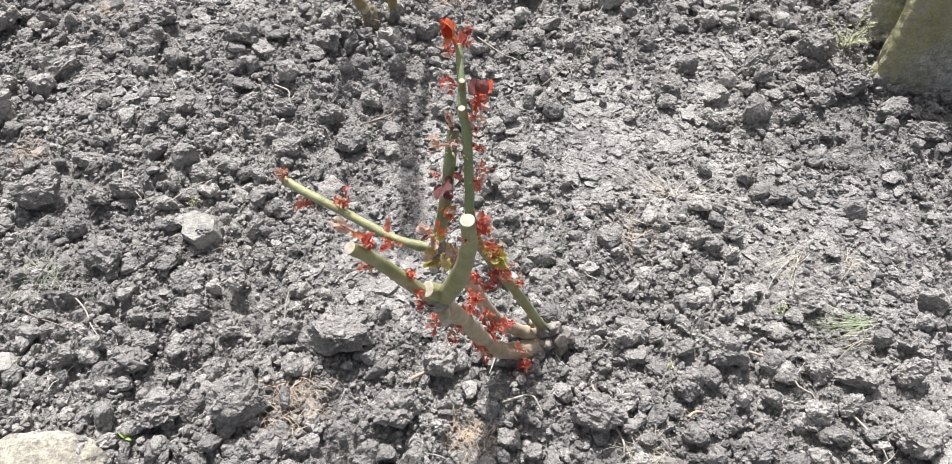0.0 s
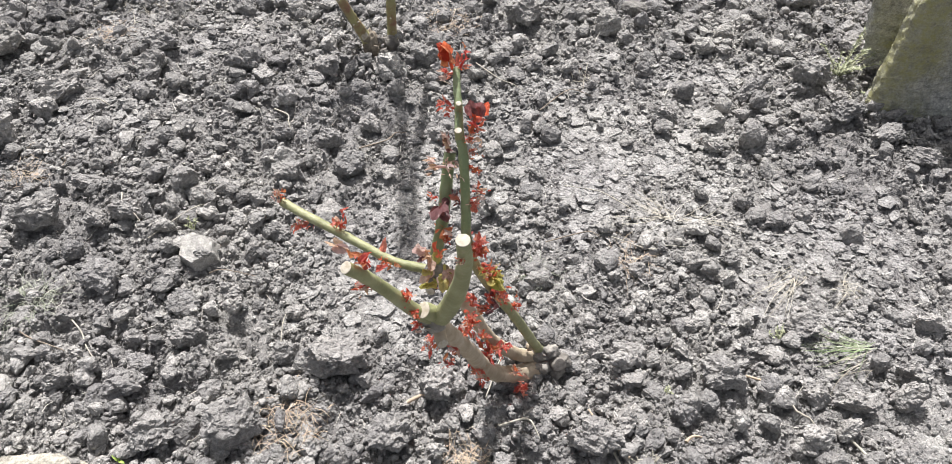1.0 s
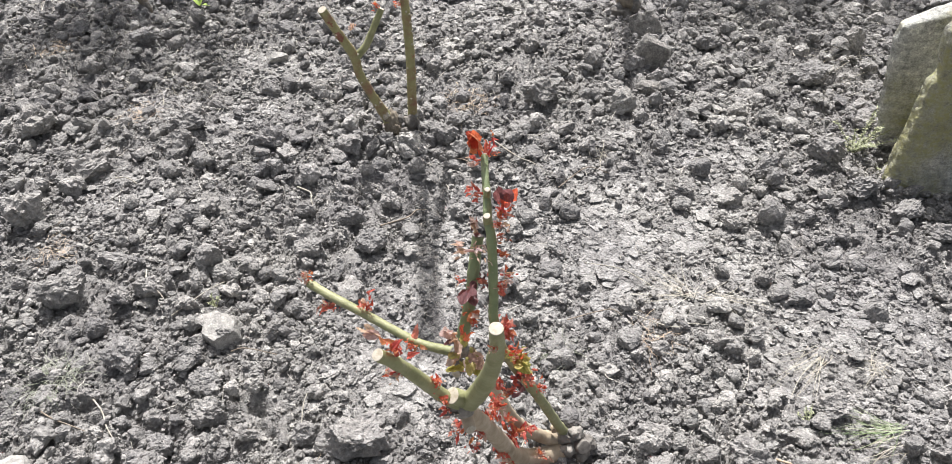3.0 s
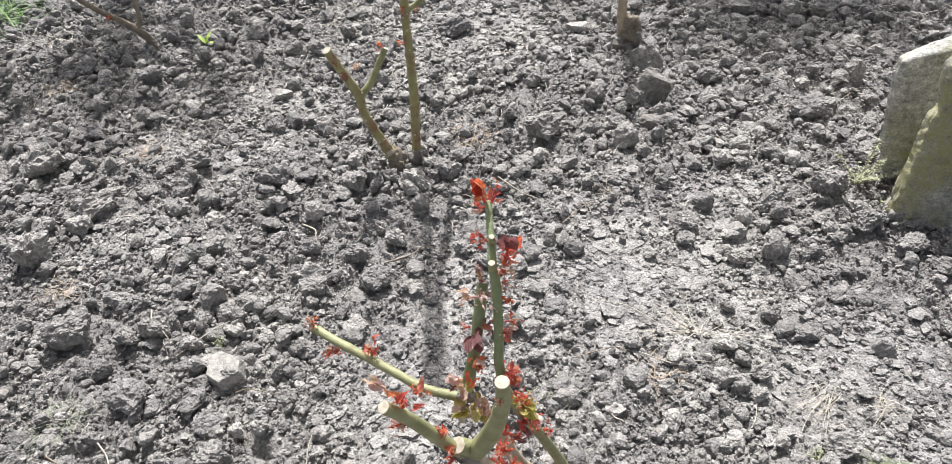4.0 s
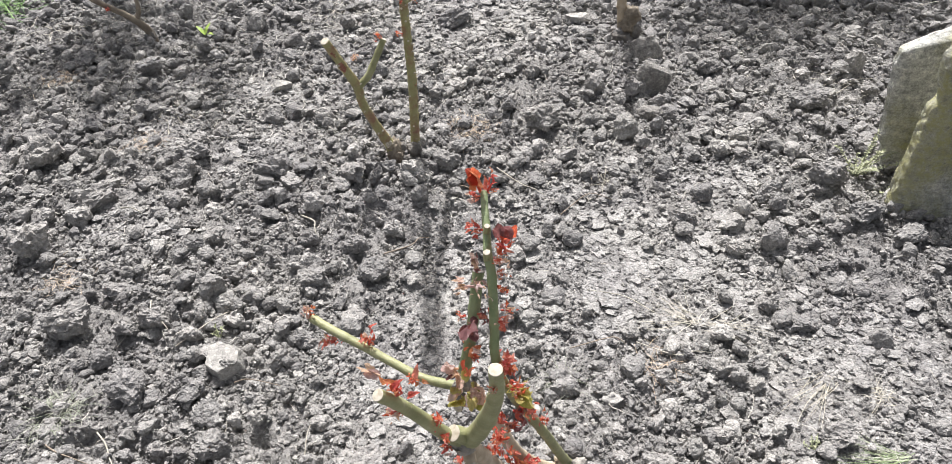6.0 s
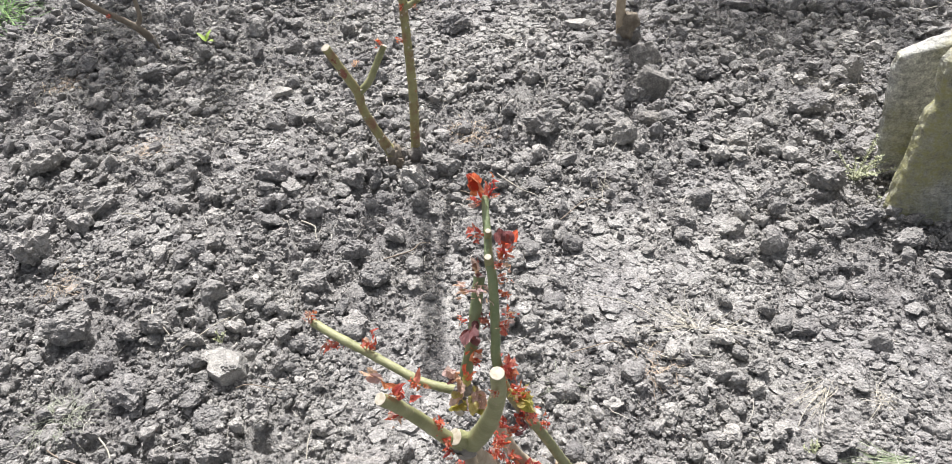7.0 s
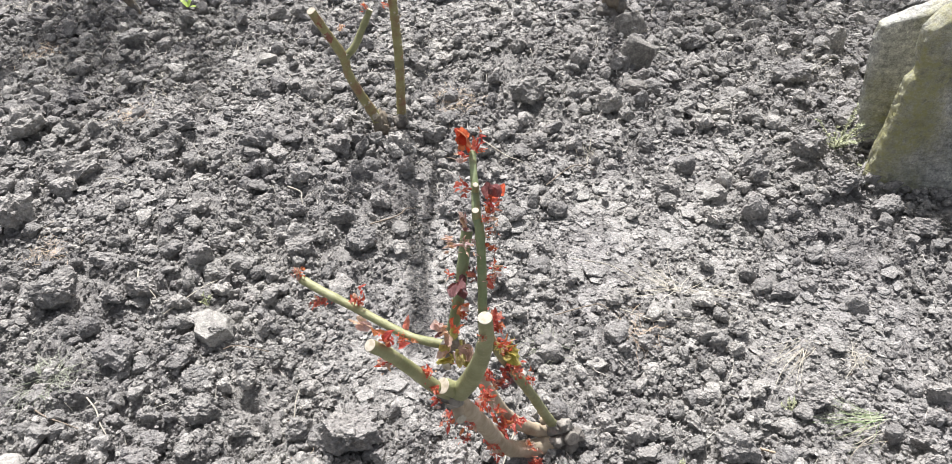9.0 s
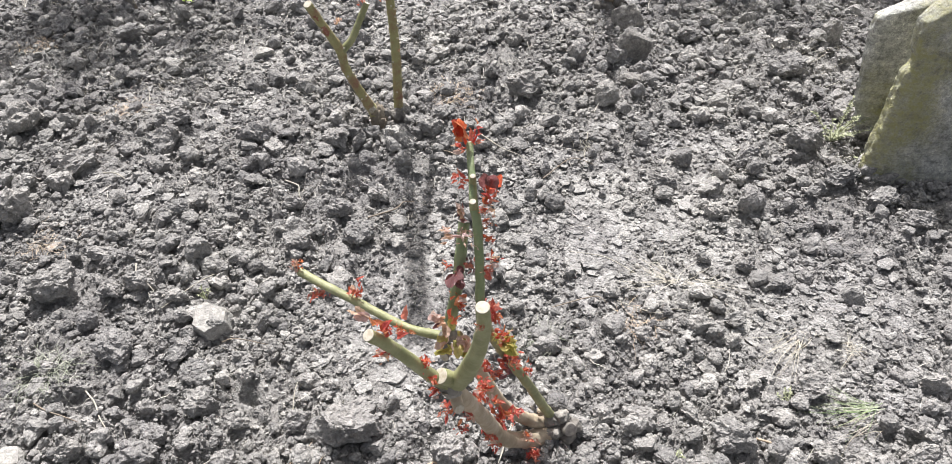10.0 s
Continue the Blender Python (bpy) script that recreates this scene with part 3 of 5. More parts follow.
for i, (x, y, z, w) in enumerate(((0.128, 0.725, 0.012, 0.013), (0.148, 0.728, 0.002, 0.014), (0.138, 0.742, 0.034, 0.012), (0.16, 0.74, 0.01, 0.013), (0.122, 0.742, 0.028, 0.011))):
    knot(rose, (x, y, z), (w * 1.4, w * 1.2, w * 1.3), (BURL, GREYWOOD)[i % 2], 70 + i)
knot(rose, (0.104, 0.738, 0.055), (0.010, 0.010, 0.009), WOODY, 24)

# shoots: place, way, size, leaves, colours, spread, leaf shape
SHOOTS = [
    ((-0.014, 0.75, 0.594), (-0.35, -0.1, 1), 0.034, 2, ("orange",), 0.45, 2), ((-0.004, 0.75, 0.594), (0.45, -0.1, 1), 0.028, 3, ("red", "orange"), 0.35, 0),
    ((-0.014, 0.748, 0.586), (-0.9, -0.3, 0.1), 0.02, 4, ("red", "withered"), 0.8, None), ((-0.011, 0.71, 0.566), (-1, -0.1, 0.25), 0.024, 4, ("red",), 0.4, 0),
    ((0.011, 0.692, 0.558), (0.15, -0.1, 1), 0.036, 2, ("orange", "purple", "orange"), 0.55, 2), ((0.009, 0.69, 0.55), (0.3, -0.3, 1), 0.03, 3, ("orange", "red"), 0.7, 1), ((0.002, 0.686, 0.54), (0.9, -0.4, 0.3), 0.02, 6, ("orange", "red", "withered"), 0.9, None),
    ((-0.018, 0.70, 0.517), (-0.2, -0.3, 1), 0.024, 4, ("withered", "purple"), 0.9, 2), ((-0.024, 0.685, 0.50), (-0.9, -0.3, 0.3), 0.03, 5, ("withered",), 1.0, 3),
    ((-0.016, 0.682, 0.508), (0.2, -1, 0.3), 0.028, 5, ("withered",), 1.0, 3), ((0.006, 0.68, 0.524), (0.9, -0.1, 0.4), 0.019, 5, ("withered", "orange"), 0.8, None),
    ((0.006, 0.672, 0.51), (0.9, -0.4, -0.1), 0.017, 5, ("orange",), 0.9, None), ((-0.022, 0.664, 0.464), (-0.3, -1, 0.1), 0.036, 4, ("purple",), 0.9, 2),
    ((-0.016, 0.672, 0.466), (0.9, -0.5, 0.6), 0.022, 4, ("red", "purple"), 0.6, 1), ((-0.034, 0.675, 0.46), (-0.8, -0.2, 0.3), 0.015, 3, ("red",), 0.5, None),
    ((0.007, 0.656, 0.47), (1, -0.2, 0.35), 0.022, 5, ("red", "withered", "red"), 0.7, None), ((-0.026, 0.662, 0.408), (0.2, -0.6, 0.8), 0.024, 5, ("red", "orange"), 0.5, 0),
    ((-0.045, 0.655, 0.375), (-0.4, -0.7, 0.6), 0.025, 3, ("withered", "purple"), 0.8, 2), ((-0.026, 0.648, 0.362), (0.1, -0.9, -0.1), 0.032, 5, ("lime", "withered"), 0.7, 2),
    ((-0.032, 0.645, 0.345), (-0.4, -0.8, 0.0), 0.02, 4, ("lime", "red"), 0.8, 1), ((0.002, 0.478, 0.573), (-0.2, -1, 0.2), 0.009, 6, ("orange", "withered"), 1.0, None),
    ((0.012, 0.64, 0.398), (0.8, -0.3, 0.7), 0.027, 6, ("orange", "red"), 0.8, 1), ((0.020, 0.648, 0.36), (0.8, -0.5, 0.3), 0.027, 8, ("orange", "red", "lime"), 0.9, None),
    ((0.03, 0.652, 0.348), (0.7, -0.6, 0.1), 0.03, 6, ("lime", "lime", "orange"), 0.9, 1), ((-0.018, 0.655, 0.325), (0.2, -1, 0.1), 0.018, 5, ("red",), 0.8, None),
    ((0.008, 0.64, 0.315), (0.2, -0.9, 0.4), 0.022, 6, ("red",), 0.7, None), ((0.03, 0.665, 0.285), (0.9, -0.5, 0.4), 0.034, 7, ("red", "purple", "orange"), 0.7, 1),
    ((0.046, 0.672, 0.27), (0.9, -0.3, 0.6), 0.022, 4, ("orange", "red"), 0.6, 1), ((0.066, 0.70, 0.215), (1, -0.1, 0.7), 0.024, 5, ("orange", "red"), 0.7, 0),
    ((0.004, 0.655, 0.25), (0.3, -0.8, 0.5), 0.03, 9, ("red", "red", "orange"), 0.9, None), ((-0.008, 0.62, 0.245), (-0.2, -0.8, 0.5), 0.024, 7, ("red",), 0.9, None),
    ((-0.036, 0.555, 0.345), (-0.4, -0.5, -0.6), 0.026, 6, ("red",), 0.7, None), ((-0.018, 0.60, 0.225), (-0.7, -0.6, -0.1), 0.024, 6, ("red", "purple"), 0.8, None),
    ((0.035, 0.69, 0.115), (0.0, -0.8, 0.5), 0.036, 10, ("red", "red", "orange"), 0.9, None), ((0.05, 0.70, 0.105), (0.7, -0.4, 0.8), 0.034, 7, ("red",), 0.6, 0),
    ((0.028, 0.665, 0.085), (-0.2, -0.9, 0.2), 0.026, 7, ("red",), 0.9, None), ((0.078, 0.70, 0.045), (0.2, -0.6, 0.7), 0.026, 7, ("orange", "withered"), 0.8, None),
    ((0.088, 0.69, 0.015), (0.1, -0.9, 0.4), 0.03, 11, ("red",), 1.1, 0), ((-0.094, 0.508, 0.528), (0.15, -0.1, 1), 0.037, 4, ("red", "red", "orange"), 0.4, 0),
    ((-0.092, 0.505, 0.505), (-1, -0.1, -0.5), 0.022, 6, ("red", "withered"), 0.8, None), ((-0.062, 0.525, 0.452), (0.2, -0.2, 1), 0.022, 7, ("orange", "red"), 0.8, None),
    ((-0.052, 0.525, 0.43), (0.1, -0.8, 0.7), 0.018, 5, ("red", "orange"), 0.7, None), ((-0.046, 0.535, 0.40), (-0.8, -0.3, -0.4), 0.02, 5, ("red",), 0.7, None),
    ((-0.252, 0.76, 0.376), (-0.05, -0.2, 1), 0.025, 6, ("orange", "withered"), 0.5, None), ((-0.218, 0.735, 0.352), (-1, -0.2, -0.3), 0.028, 6, ("red",), 0.4, None),
    ((-0.168, 0.72, 0.36), (0.0, 0, 1), 0.024, 8, ("red", "orange"), 0.9, None), ((-0.104, 0.68, 0.336), (0.0, -0.5, 0.4), 0.022, 7, ("orange",), 1.0, None),
    ((0.0, 0.622, 0.272), (0.4, -0.8, 0.4), 0.030, 6, ("red", "red", "orange"), 0.8, None), ((0.014, 0.645, 0.29), (0.6, -0.7, 0.4), 0.028, 6, ("red", "purple"), 0.8, None),
    ((-0.006, 0.60, 0.295), (-0.2, -0.9, 0.2), 0.022, 5, ("red",), 0.8, None), ((0.02, 0.66, 0.2), (0.4, -0.8, 0.6), 0.026, 6, ("red", "orange"), 0.8, None),
    ((-0.022, 0.655, 0.412), (0.2, -0.4, 1), 0.027, 2, ("orange", "withered"), 0.5, 1), ((0.012, 0.642, 0.405), (0.5, -0.3, 1), 0.03, 4, ("orange", "red"), 0.5, 1),
    ((-0.04, 0.652, 0.36), (-0.3, -0.9, 0.3), 0.028, 4, ("withered", "lime"), 0.8, 2), ((0.038, 0.668, 0.30), (0.9, -0.4, 0.5), 0.026, 5, ("orange", "withered"), 0.8, None),
    ((-0.012, 0.59, 0.275), (-0.5, -0.8, 0.3), 0.024, 5, ("red",), 0.8, None), ((0.018, 0.65, 0.135), (-0.2, -0.8, 0.5), 0.028, 6, ("red",), 0.8, None),
    ((-0.046, 0.65, 0.392), (-0.8, -0.4, 0.5), 0.024, 2, ("withered", "withered", "purple"), 0.7, 2), ((-0.03, 0.648, 0.385), (-0.2, -0.6, 0.8), 0.032, 3, ("lime", "orange"), 0.5, 2), ((-0.036, 0.64, 0.34), (-0.7, -0.5, 0.3), 0.026, 3, ("lime",), 0.7, 2),
    ((0.03, 0.645, 0.35), (0.6, -0.7, 0.3), 0.03, 3, ("lime",), 0.7, 2), ((0.012, 0.665, 0.48), (0.9, -0.3, 0.2), 0.02, 4, ("red", "withered"), 0.8, None),
    ((-0.114, 0.53, 0.528), (-0.7, 0.3, 0.2), 0.019, 1, ("withered",), 0.6, 2),
]
for i, (place, way, size, count, kinds, spread, wide) in enumerate(SHOOTS):
    shoot(rose, place, way, size, count, kinds, 300 + i, spread, wide)

# ---------- the other roses ----------
rose2 = thing("rose_bush", (-0.24, 1.72, 0.0), "pruned rose with two bare olive canes from a grey crown", "rose bush", "pruned roses")
b_left = [(-0.245, 1.705, -0.03, 0.0211), (-0.266, 1.695, 0.03, 0.0158), (-0.294, 1.67, 0.111, 0.0119), (-0.319, 1.64, 0.2, 0.0107), (-0.324, 1.62, 0.262, 0.0110), (-0.348, 1.60, 0.328, 0.0101), (-0.371, 1.57, 0.400, 0.0099)]
cane(rose2, "cane", b_left, BROWNED, CUT, seed=31, label="slanting olive cane with brown streaks, sawn off")
cane(rose2, "cane", [(-0.326, 1.62, 0.252, 0.009), (-0.31, 1.625, 0.268, 0.0088), (-0.293, 1.63, 0.286, 0.0086), (-0.273, 1.64, 0.325, 0.008), (-0.252, 1.65, 0.366, 0.0075)], OLIVE, CUT, seed=32, label="forked side cane, sawn off")
# above z 0.54 the cane is unseen, added and thickened to cast a shadow
b_tall = [(-0.212, 1.735, -0.04, 0.016), (-0.211, 1.745, 0.04, 0.0125), (-0.209, 1.76, 0.12, 0.0122), (-0.210, 1.78, 0.199, 0.0118), (-0.215, 1.80, 0.292, 0.0112), (-0.219, 1.81, 0.369, 0.0108), (-0.220, 1.82, 0.427, 0.0105), (-0.224, 1.84, 0.54, 0.0098), (-0.231, 1.85, 0.8, 0.0115), (-0.252, 1.86, 1.15, 0.0115), (-0.276, 1.87, 1.62, 0.011)]
cane(rose2, "cane", b_tall, BROWNED, CUT, seed=33, label="tall olive cane dotted with thorns, unseen top added for shadow")
# the side cane's unseen run up to 1.6 m is added to widen that shadow
cane(rose2, "cane", [(-0.216, 1.81, 0.392, 0.0085), (-0.195, 1.81, 0.402, 0.008), (-0.175, 1.805, 0.42, 0.0075), (-0.150, 1.80, 0.455, 0.0075), (-0.165, 1.81, 0.6, 0.009), (-0.198, 1.83, 0.85, 0.011), (-0.226, 1.84, 1.15, 0.011), (-0.25, 1.85, 1.6, 0.0105)], OLIVE, CUT, seed=34, label="side cane with unseen upper length added for shadow")
knot(rose2, (-0.26, 1.69, 0.02), (0.024, 0.022, 0.05), DARKWOOD, 41, "root_crown", "knobbly grey root crown")
knot(rose2, (-0.214, 1.722, 0.012), (0.024, 0.022, 0.03), GREYWOOD, 42, "root_crown")
knot(rose2, (-0.274, 1.676, 0.062), (0.012, 0.011, 0.014), CUT, 43, label="pale sawn knot")
for i, (x, y, z, w) in enumerate(((-0.248, 1.672, 0.022, 0.014), (-0.232, 1.68, 0.008, 0.016), (-0.27, 1.685, 0.05, 0.013), (-0.24, 1.7, 0.035, 0.012))):
    knot(rose2, (x, y, z), (w, w, w * 1.25), (DARKWOOD, GREYWOOD)[i % 2], 60 + i)
for at, size in ((5, 0.008), (5.6, 0.0072)):
    p = spline(b_left, 0.004)
    k = int(len(p) * at / 6.6)
    rows = [(x, y - 0.0032, z + 0.0008, size * m) for (x, y, z, _), m in zip(p[k:k + 16:3], (0.45, 0.9, 1.05, 1.0, 0.85, 0.4))]
    cane(rose2, "bark_scar", rows, SCAR, seed=46 + at, gap=0, rough=0.2, label="red-brown cracked bark scar")
thorns(rose2, b_tall[:8], 60, 5)
thorns(rose2, b_left, 26, 6)
for i, (place, way, size, count, kinds, spread, wide) in enumerate([
        ((-0.222, 1.798, 0.40), (-0.2, -1, 0.3), 0.016, 5, ("red",), 0.9, None), ((-0.19, 1.80, 0.398), (0.5, -1, 0.2), 0.016, 5, ("red", "withered"), 0.9, None),
        ((-0.258, 1.648, 0.368), (-0.6, -0.2, 0.9), 0.024, 6, ("withered", "orange"), 0.7, 3), ((-0.203, 1.768, 0.185), (0.7, -0.7, 0.2), 0.010, 4, ("red",), 0.6, None),
        ((-0.228, 1.80, 0.31), (-1, -0.3, 0.3), 0.022, 5, ("orange", "withered"), 0.7, 3), ((-0.324, 1.62, 0.33), (0.4, -0.3, 0.8), 0.026, 5, ("withered",), 0.6, 3)]):
    shoot(rose2, place, way, size, count, kinds, 500 + i, spread, wide)

rose3 = thing("rose_bush", (0.45, 2.44, 0.0), "pruned rose with one thick grey-brown cane on a dark crown", "rose bush", "pruned roses")
cane(rose3, "cane", [(0.452, 2.44, -0.04, 0.024), (0.447, 2.445, 0.04, 0.019), (0.438, 2.45, 0.101, 0.0165), (0.436, 2.46, 0.167, 0.0155), (0.42, 2.48, 0.30, 0.0145), (0.38, 2.49, 0.6, 0.0135), (0.32, 2.5, 0.95, 0.013), (0.27, 2.5, 1.25, 0.012)], WOODY, CUT, seed=51, label="thick upright grey-brown cane")
knot(rose3, (0.474, 2.44, 0.075), (0.036, 0.034, 0.042), DARKWOOD, 52, "burl", "swollen grey-brown burl")
knot(rose3, (0.46, 2.43, 0.03), (0.034, 0.03, 0.05), DARKWOOD, 54, "burl")
knot(rose3, (0.446, 2.42, 0.0), (0.045, 0.04, 0.04), GREYWOOD, 53, "root_crown")
knot(rose3, (0.49, 2.425, 0.02), (0.022, 0.02, 0.03), GREYWOOD, 55, "root_crown")

rose4 = thing("rose_bush", (-1.19, 2.45, 0.0), "pruned rose with two thin brown canes", "rose bush", "pruned roses")
cane(rose4, "cane", [(-1.185, 2.45, -0.03, 0.014), (-1.2, 2.445, 0.045, 0.0135), (-1.238, 2.42, 0.105, 0.0105), (-1.285, 2.395, 0.15, 0.0095), (-1.33, 2.37, 0.2, 0.009), (-1.4, 2.34, 0.29, 0.0085)], DARKWOOD, CUT, seed=61, label="slanting brown cane")
cane(rose4, "cane", [(-1.225, 2.43, 0.085, 0.0095), (-1.208, 2.44, 0.115, 0.0075), (-1.21, 2.45, 0.16, 0.007), (-1.225, 2.46, 0.24, 0.0065), (-1.235, 2.47, 0.34, 0.0058)], DARKWOOD, CUT, seed=62, label="upright thin brown cane")
knot(rose4, (-1.194, 2.445, 0.02), (0.021, 0.02, 0.034), GREYWOOD, 63, "root_crown")
shoot(rose4, (-1.278, 2.385, 0.148), (0, -0.9, 0.4), 0.02, 7, ("red",), 700)

# ---------- upright stone slabs ----------


def slab(name, label, left_edge, top_edge, right, y0, lean, thick, seed):
    """An upright rough slab: left_edge (z, x) and top_edge (x, z) give its outline."""
    nu, nv, nw = 96, 80, 12
    u, v, w = np.meshgrid(np.linspace(0, 1, nu), np.linspace(0, 1, nv), np.linspace(0, 1, nw), indexing="ij")
    inside = np.zeros(u.shape, bool)
    inside[1:-1, 1:-1, 1:-1] = True
    index = -np.ones(u.shape, int)
    index[~inside] = np.arange((~inside).sum())
    faces = []
    for ax in range(3):
        for end in (0, -1):
            g = np.take(index, end, axis=ax)
            q = np.stack([g[:-1, :-1], g[1:, :-1], g[1:, 1:], g[:-1, 1:]], -1).reshape(-1, 4)
            faces.append(q if (end == 0) == (ax == 1) else q[:, ::-1])
    u, v, w = u[~inside], v[~inside], w[~inside]
    xz, zz = np.array(left_edge)[:, 1], np.array(left_edge)[:, 0]
    tx, tz = np.array(top_edge)[:, 0], np.array(top_edge)[:, 1]
    xguess = tx[0] + u * (right - tx[0])
    z = -0.06 + v * (np.interp(xguess, tx, tz) + 0.06)
    xl = np.interp(z, zz, xz)
    x = xl + u * (right - xl)
    edge = np.minimum(np.minimum(u * 7.0, (1 - v) * 14), 1)
    round_off = 0.42 + 0.58 * np.sqrt(np.clip(edge * 2.6, 0, 1))
    y = y0 + lean * z + (w - 0.5) * thick * round_off
    p = np.stack([x, y, z], 1)
    s = seed * 3.7
    for sc, am in ((7, 0.010), (22, 0.006), (60, 0.0042), (130, 0.0028)):
        p = p + am * np.array((1, 0.6 if sc < 30 else 1, 1)) * np.stack([perlin(p * sc + s), perlin(p * sc * np.array((1, 1, 1.8)) + s + 9), perlin(p * sc + s + 31)], 1)
    ob = new(name, mesh_from(name, p, np.vstack(faces), SLAB, True))
    bm = bmesh.new()
    bm.from_mesh(ob.data)
    bmesh.ops.recalc_face_normals(bm, faces=bm.faces)
    bm.to_mesh(ob.data)
    bm.free()
    return tagged(ob, label, "stone", "upright slabs")


slab("stone_slab", "rough grey upright stone slab stained with olive moss", [(-0.06, 0.932), (0.0, 0.932), (0.06, 0.936), (0.12, 0.942), (0.18, 0.948), (0.23, 0.955), (0.27, 0.96), (0.295, 0.973), (0.315, 0.973), (0.345, 0.96), (0.39, 0.957), (0.43, 0.97)],
     [(0.93, 0.39), (0.95, 0.415), (0.975, 0.435), (1.05, 0.45), (1.2, 0.46), (1.6, 0.4)], 1.6, 1.445, 0.12, 0.06, 1)
slab("stone_slab", "tall grey-green stone slab behind another, pale chipped edge", [(-0.06, 1.012), (0.0, 0.997), (0.1, 0.968), (0.16, 0.964), (0.28, 0.952), (0.32, 0.952), (0.35, 0.97), (0.38, 1.005)],
     [(0.93, 0.322), (0.965, 0.343), (1.006, 0.36), (1.02, 0.375), (1.03, 0.4), (1.06, 0.425), (1.12, 0.44), (1.6, 0.46)], 1.62, 1.63, 0.08, 0.05, 2)

# ---------- loose stones ----------


def stone(name, place, size, mat, seed, label, planes=6, rough=0.2):
    r = np.random.default_rng(seed)
    v = lump(5, r, planes, rough, (1, 1, 1)) * np.array(size)
    ob = new(name, mesh_from(name, v, ICO[5][1], mat, True))
    ob.matrix_world = pose(*place, 0, 0, r.uniform(-20, 20))
    return tagged(ob, label, "stone")


stone("field_stone", (-0.675, 0.474, -0.004), (0.27, 0.17, 0.12), YELLOW_STONE, 3, "large pale yellowish flat-topped field stone in the soil")
stone("field_stone", (0.478, 2.045, 0.035), (0.14, 0.11, 0.165), BROWN_STONE, 8, "smooth dark brown-grey stone on the soil", 6, 0.12)
stone("field_stone", (0.505, 2.26, 0.025), (0.13, 0.09, 0.115), BROWN_STONE, 6, "smooth dark brown-grey stone near a rose", 5, 0.18)
stone("field_stone", (0.455, 1.885, 0.012), (0.083, 0.06, 0.06), BROWN_STONE, 7, "small dark brown-grey stone on the soil", 5, 0.18)

# ---------- unseen trees added beyond the bed to cast shade on it ---


def tree(name, base, limbs, leaves, seed, label, crown, girth=0.08):
    """Trunk, limbs and a sparse crown; crown is (x, y, z, half widths)."""
    r = np.random.default_rng(seed)
    ob = thing(name, (*base, 0), label, "tree")
    cx, cy, cz, wx, wy, wz = crown
    top = np.array((cx, cy, cz))
    foot = np.array((*base, -0.05))
    knee = foot * 0.5 + top * 0.5
    knee[:2] += r.normal(0, 0.05, 2)
    v, q, _ = tube([(*foot, girth), (*knee, girth * 0.75), (*top, girth * 0.5)], step=0.06, sides=12, rough=0.15, node_gap=0, seed=seed)
    trunk = piece("trunk", mesh_from("trunk", v, q, GREYWOOD, True), ob)
    tips = []
    for _ in range(limbs):
        a = knee + (top - knee) * r.uniform(0.2, 1)
        b = top + r.uniform(-1, 1, 3) * (wx, wy, wz)
        m = (a + b) / 2 + r.normal(0, 0.1, 3)
        v, q, _ = tube([(*a, girth * 0.35), (*m, girth * 0.25), (*b, girth * 0.1)], step=0.06, sides=8, rough=0.15, node_gap=0, seed=seed)
        piece("limb", mesh_from("limb", v, q, GREYWOOD, True), trunk)
        tips += [m * (1 - s) + b * s for s in (0.2, 0.5, 0.8, 1.0)]
    V, Q, k = [], [], 0
    for _ in range(leaves):
        p = tips[int(r.integers(len(tips)))] + r.normal(0, 0.13, 3)
        d, s = r.normal(size=3), r.normal(size=3)
        d /= np.linalg.norm(d)
        s = np.cross(d, s)
        s /= np.linalg.norm(s)
        l = r.uniform(0.035, 0.06)
        V += [p, p + d * l * 0.5 + s * l * 0.3, p + d * l, p + d * l * 0.5 - s * l * 0.3]
        Q.append((k, k + 1, k + 2, k + 3))
        k += 4
    piece("crown", mesh_from("crown", V, Q, GRASS, False), ob)
    return ob


# both stay out of view; crown places and leaf counts set the shade
tree("shade_caster_tree", (1.7, 4.9), 14, 6000, 1, "unseen leafy tree added to shade the bed's far right", (1.0, 4.3, 2.4, 0.8, 0.45, 0.35))
tree("shade_caster_tree", (-2.3, 5.0), 9, 400, 2, "unseen sparse tree added to dapple the bed's far left with shade", (-1.38, 3.44, 2.5, 0.46, 0.42, 0.35))

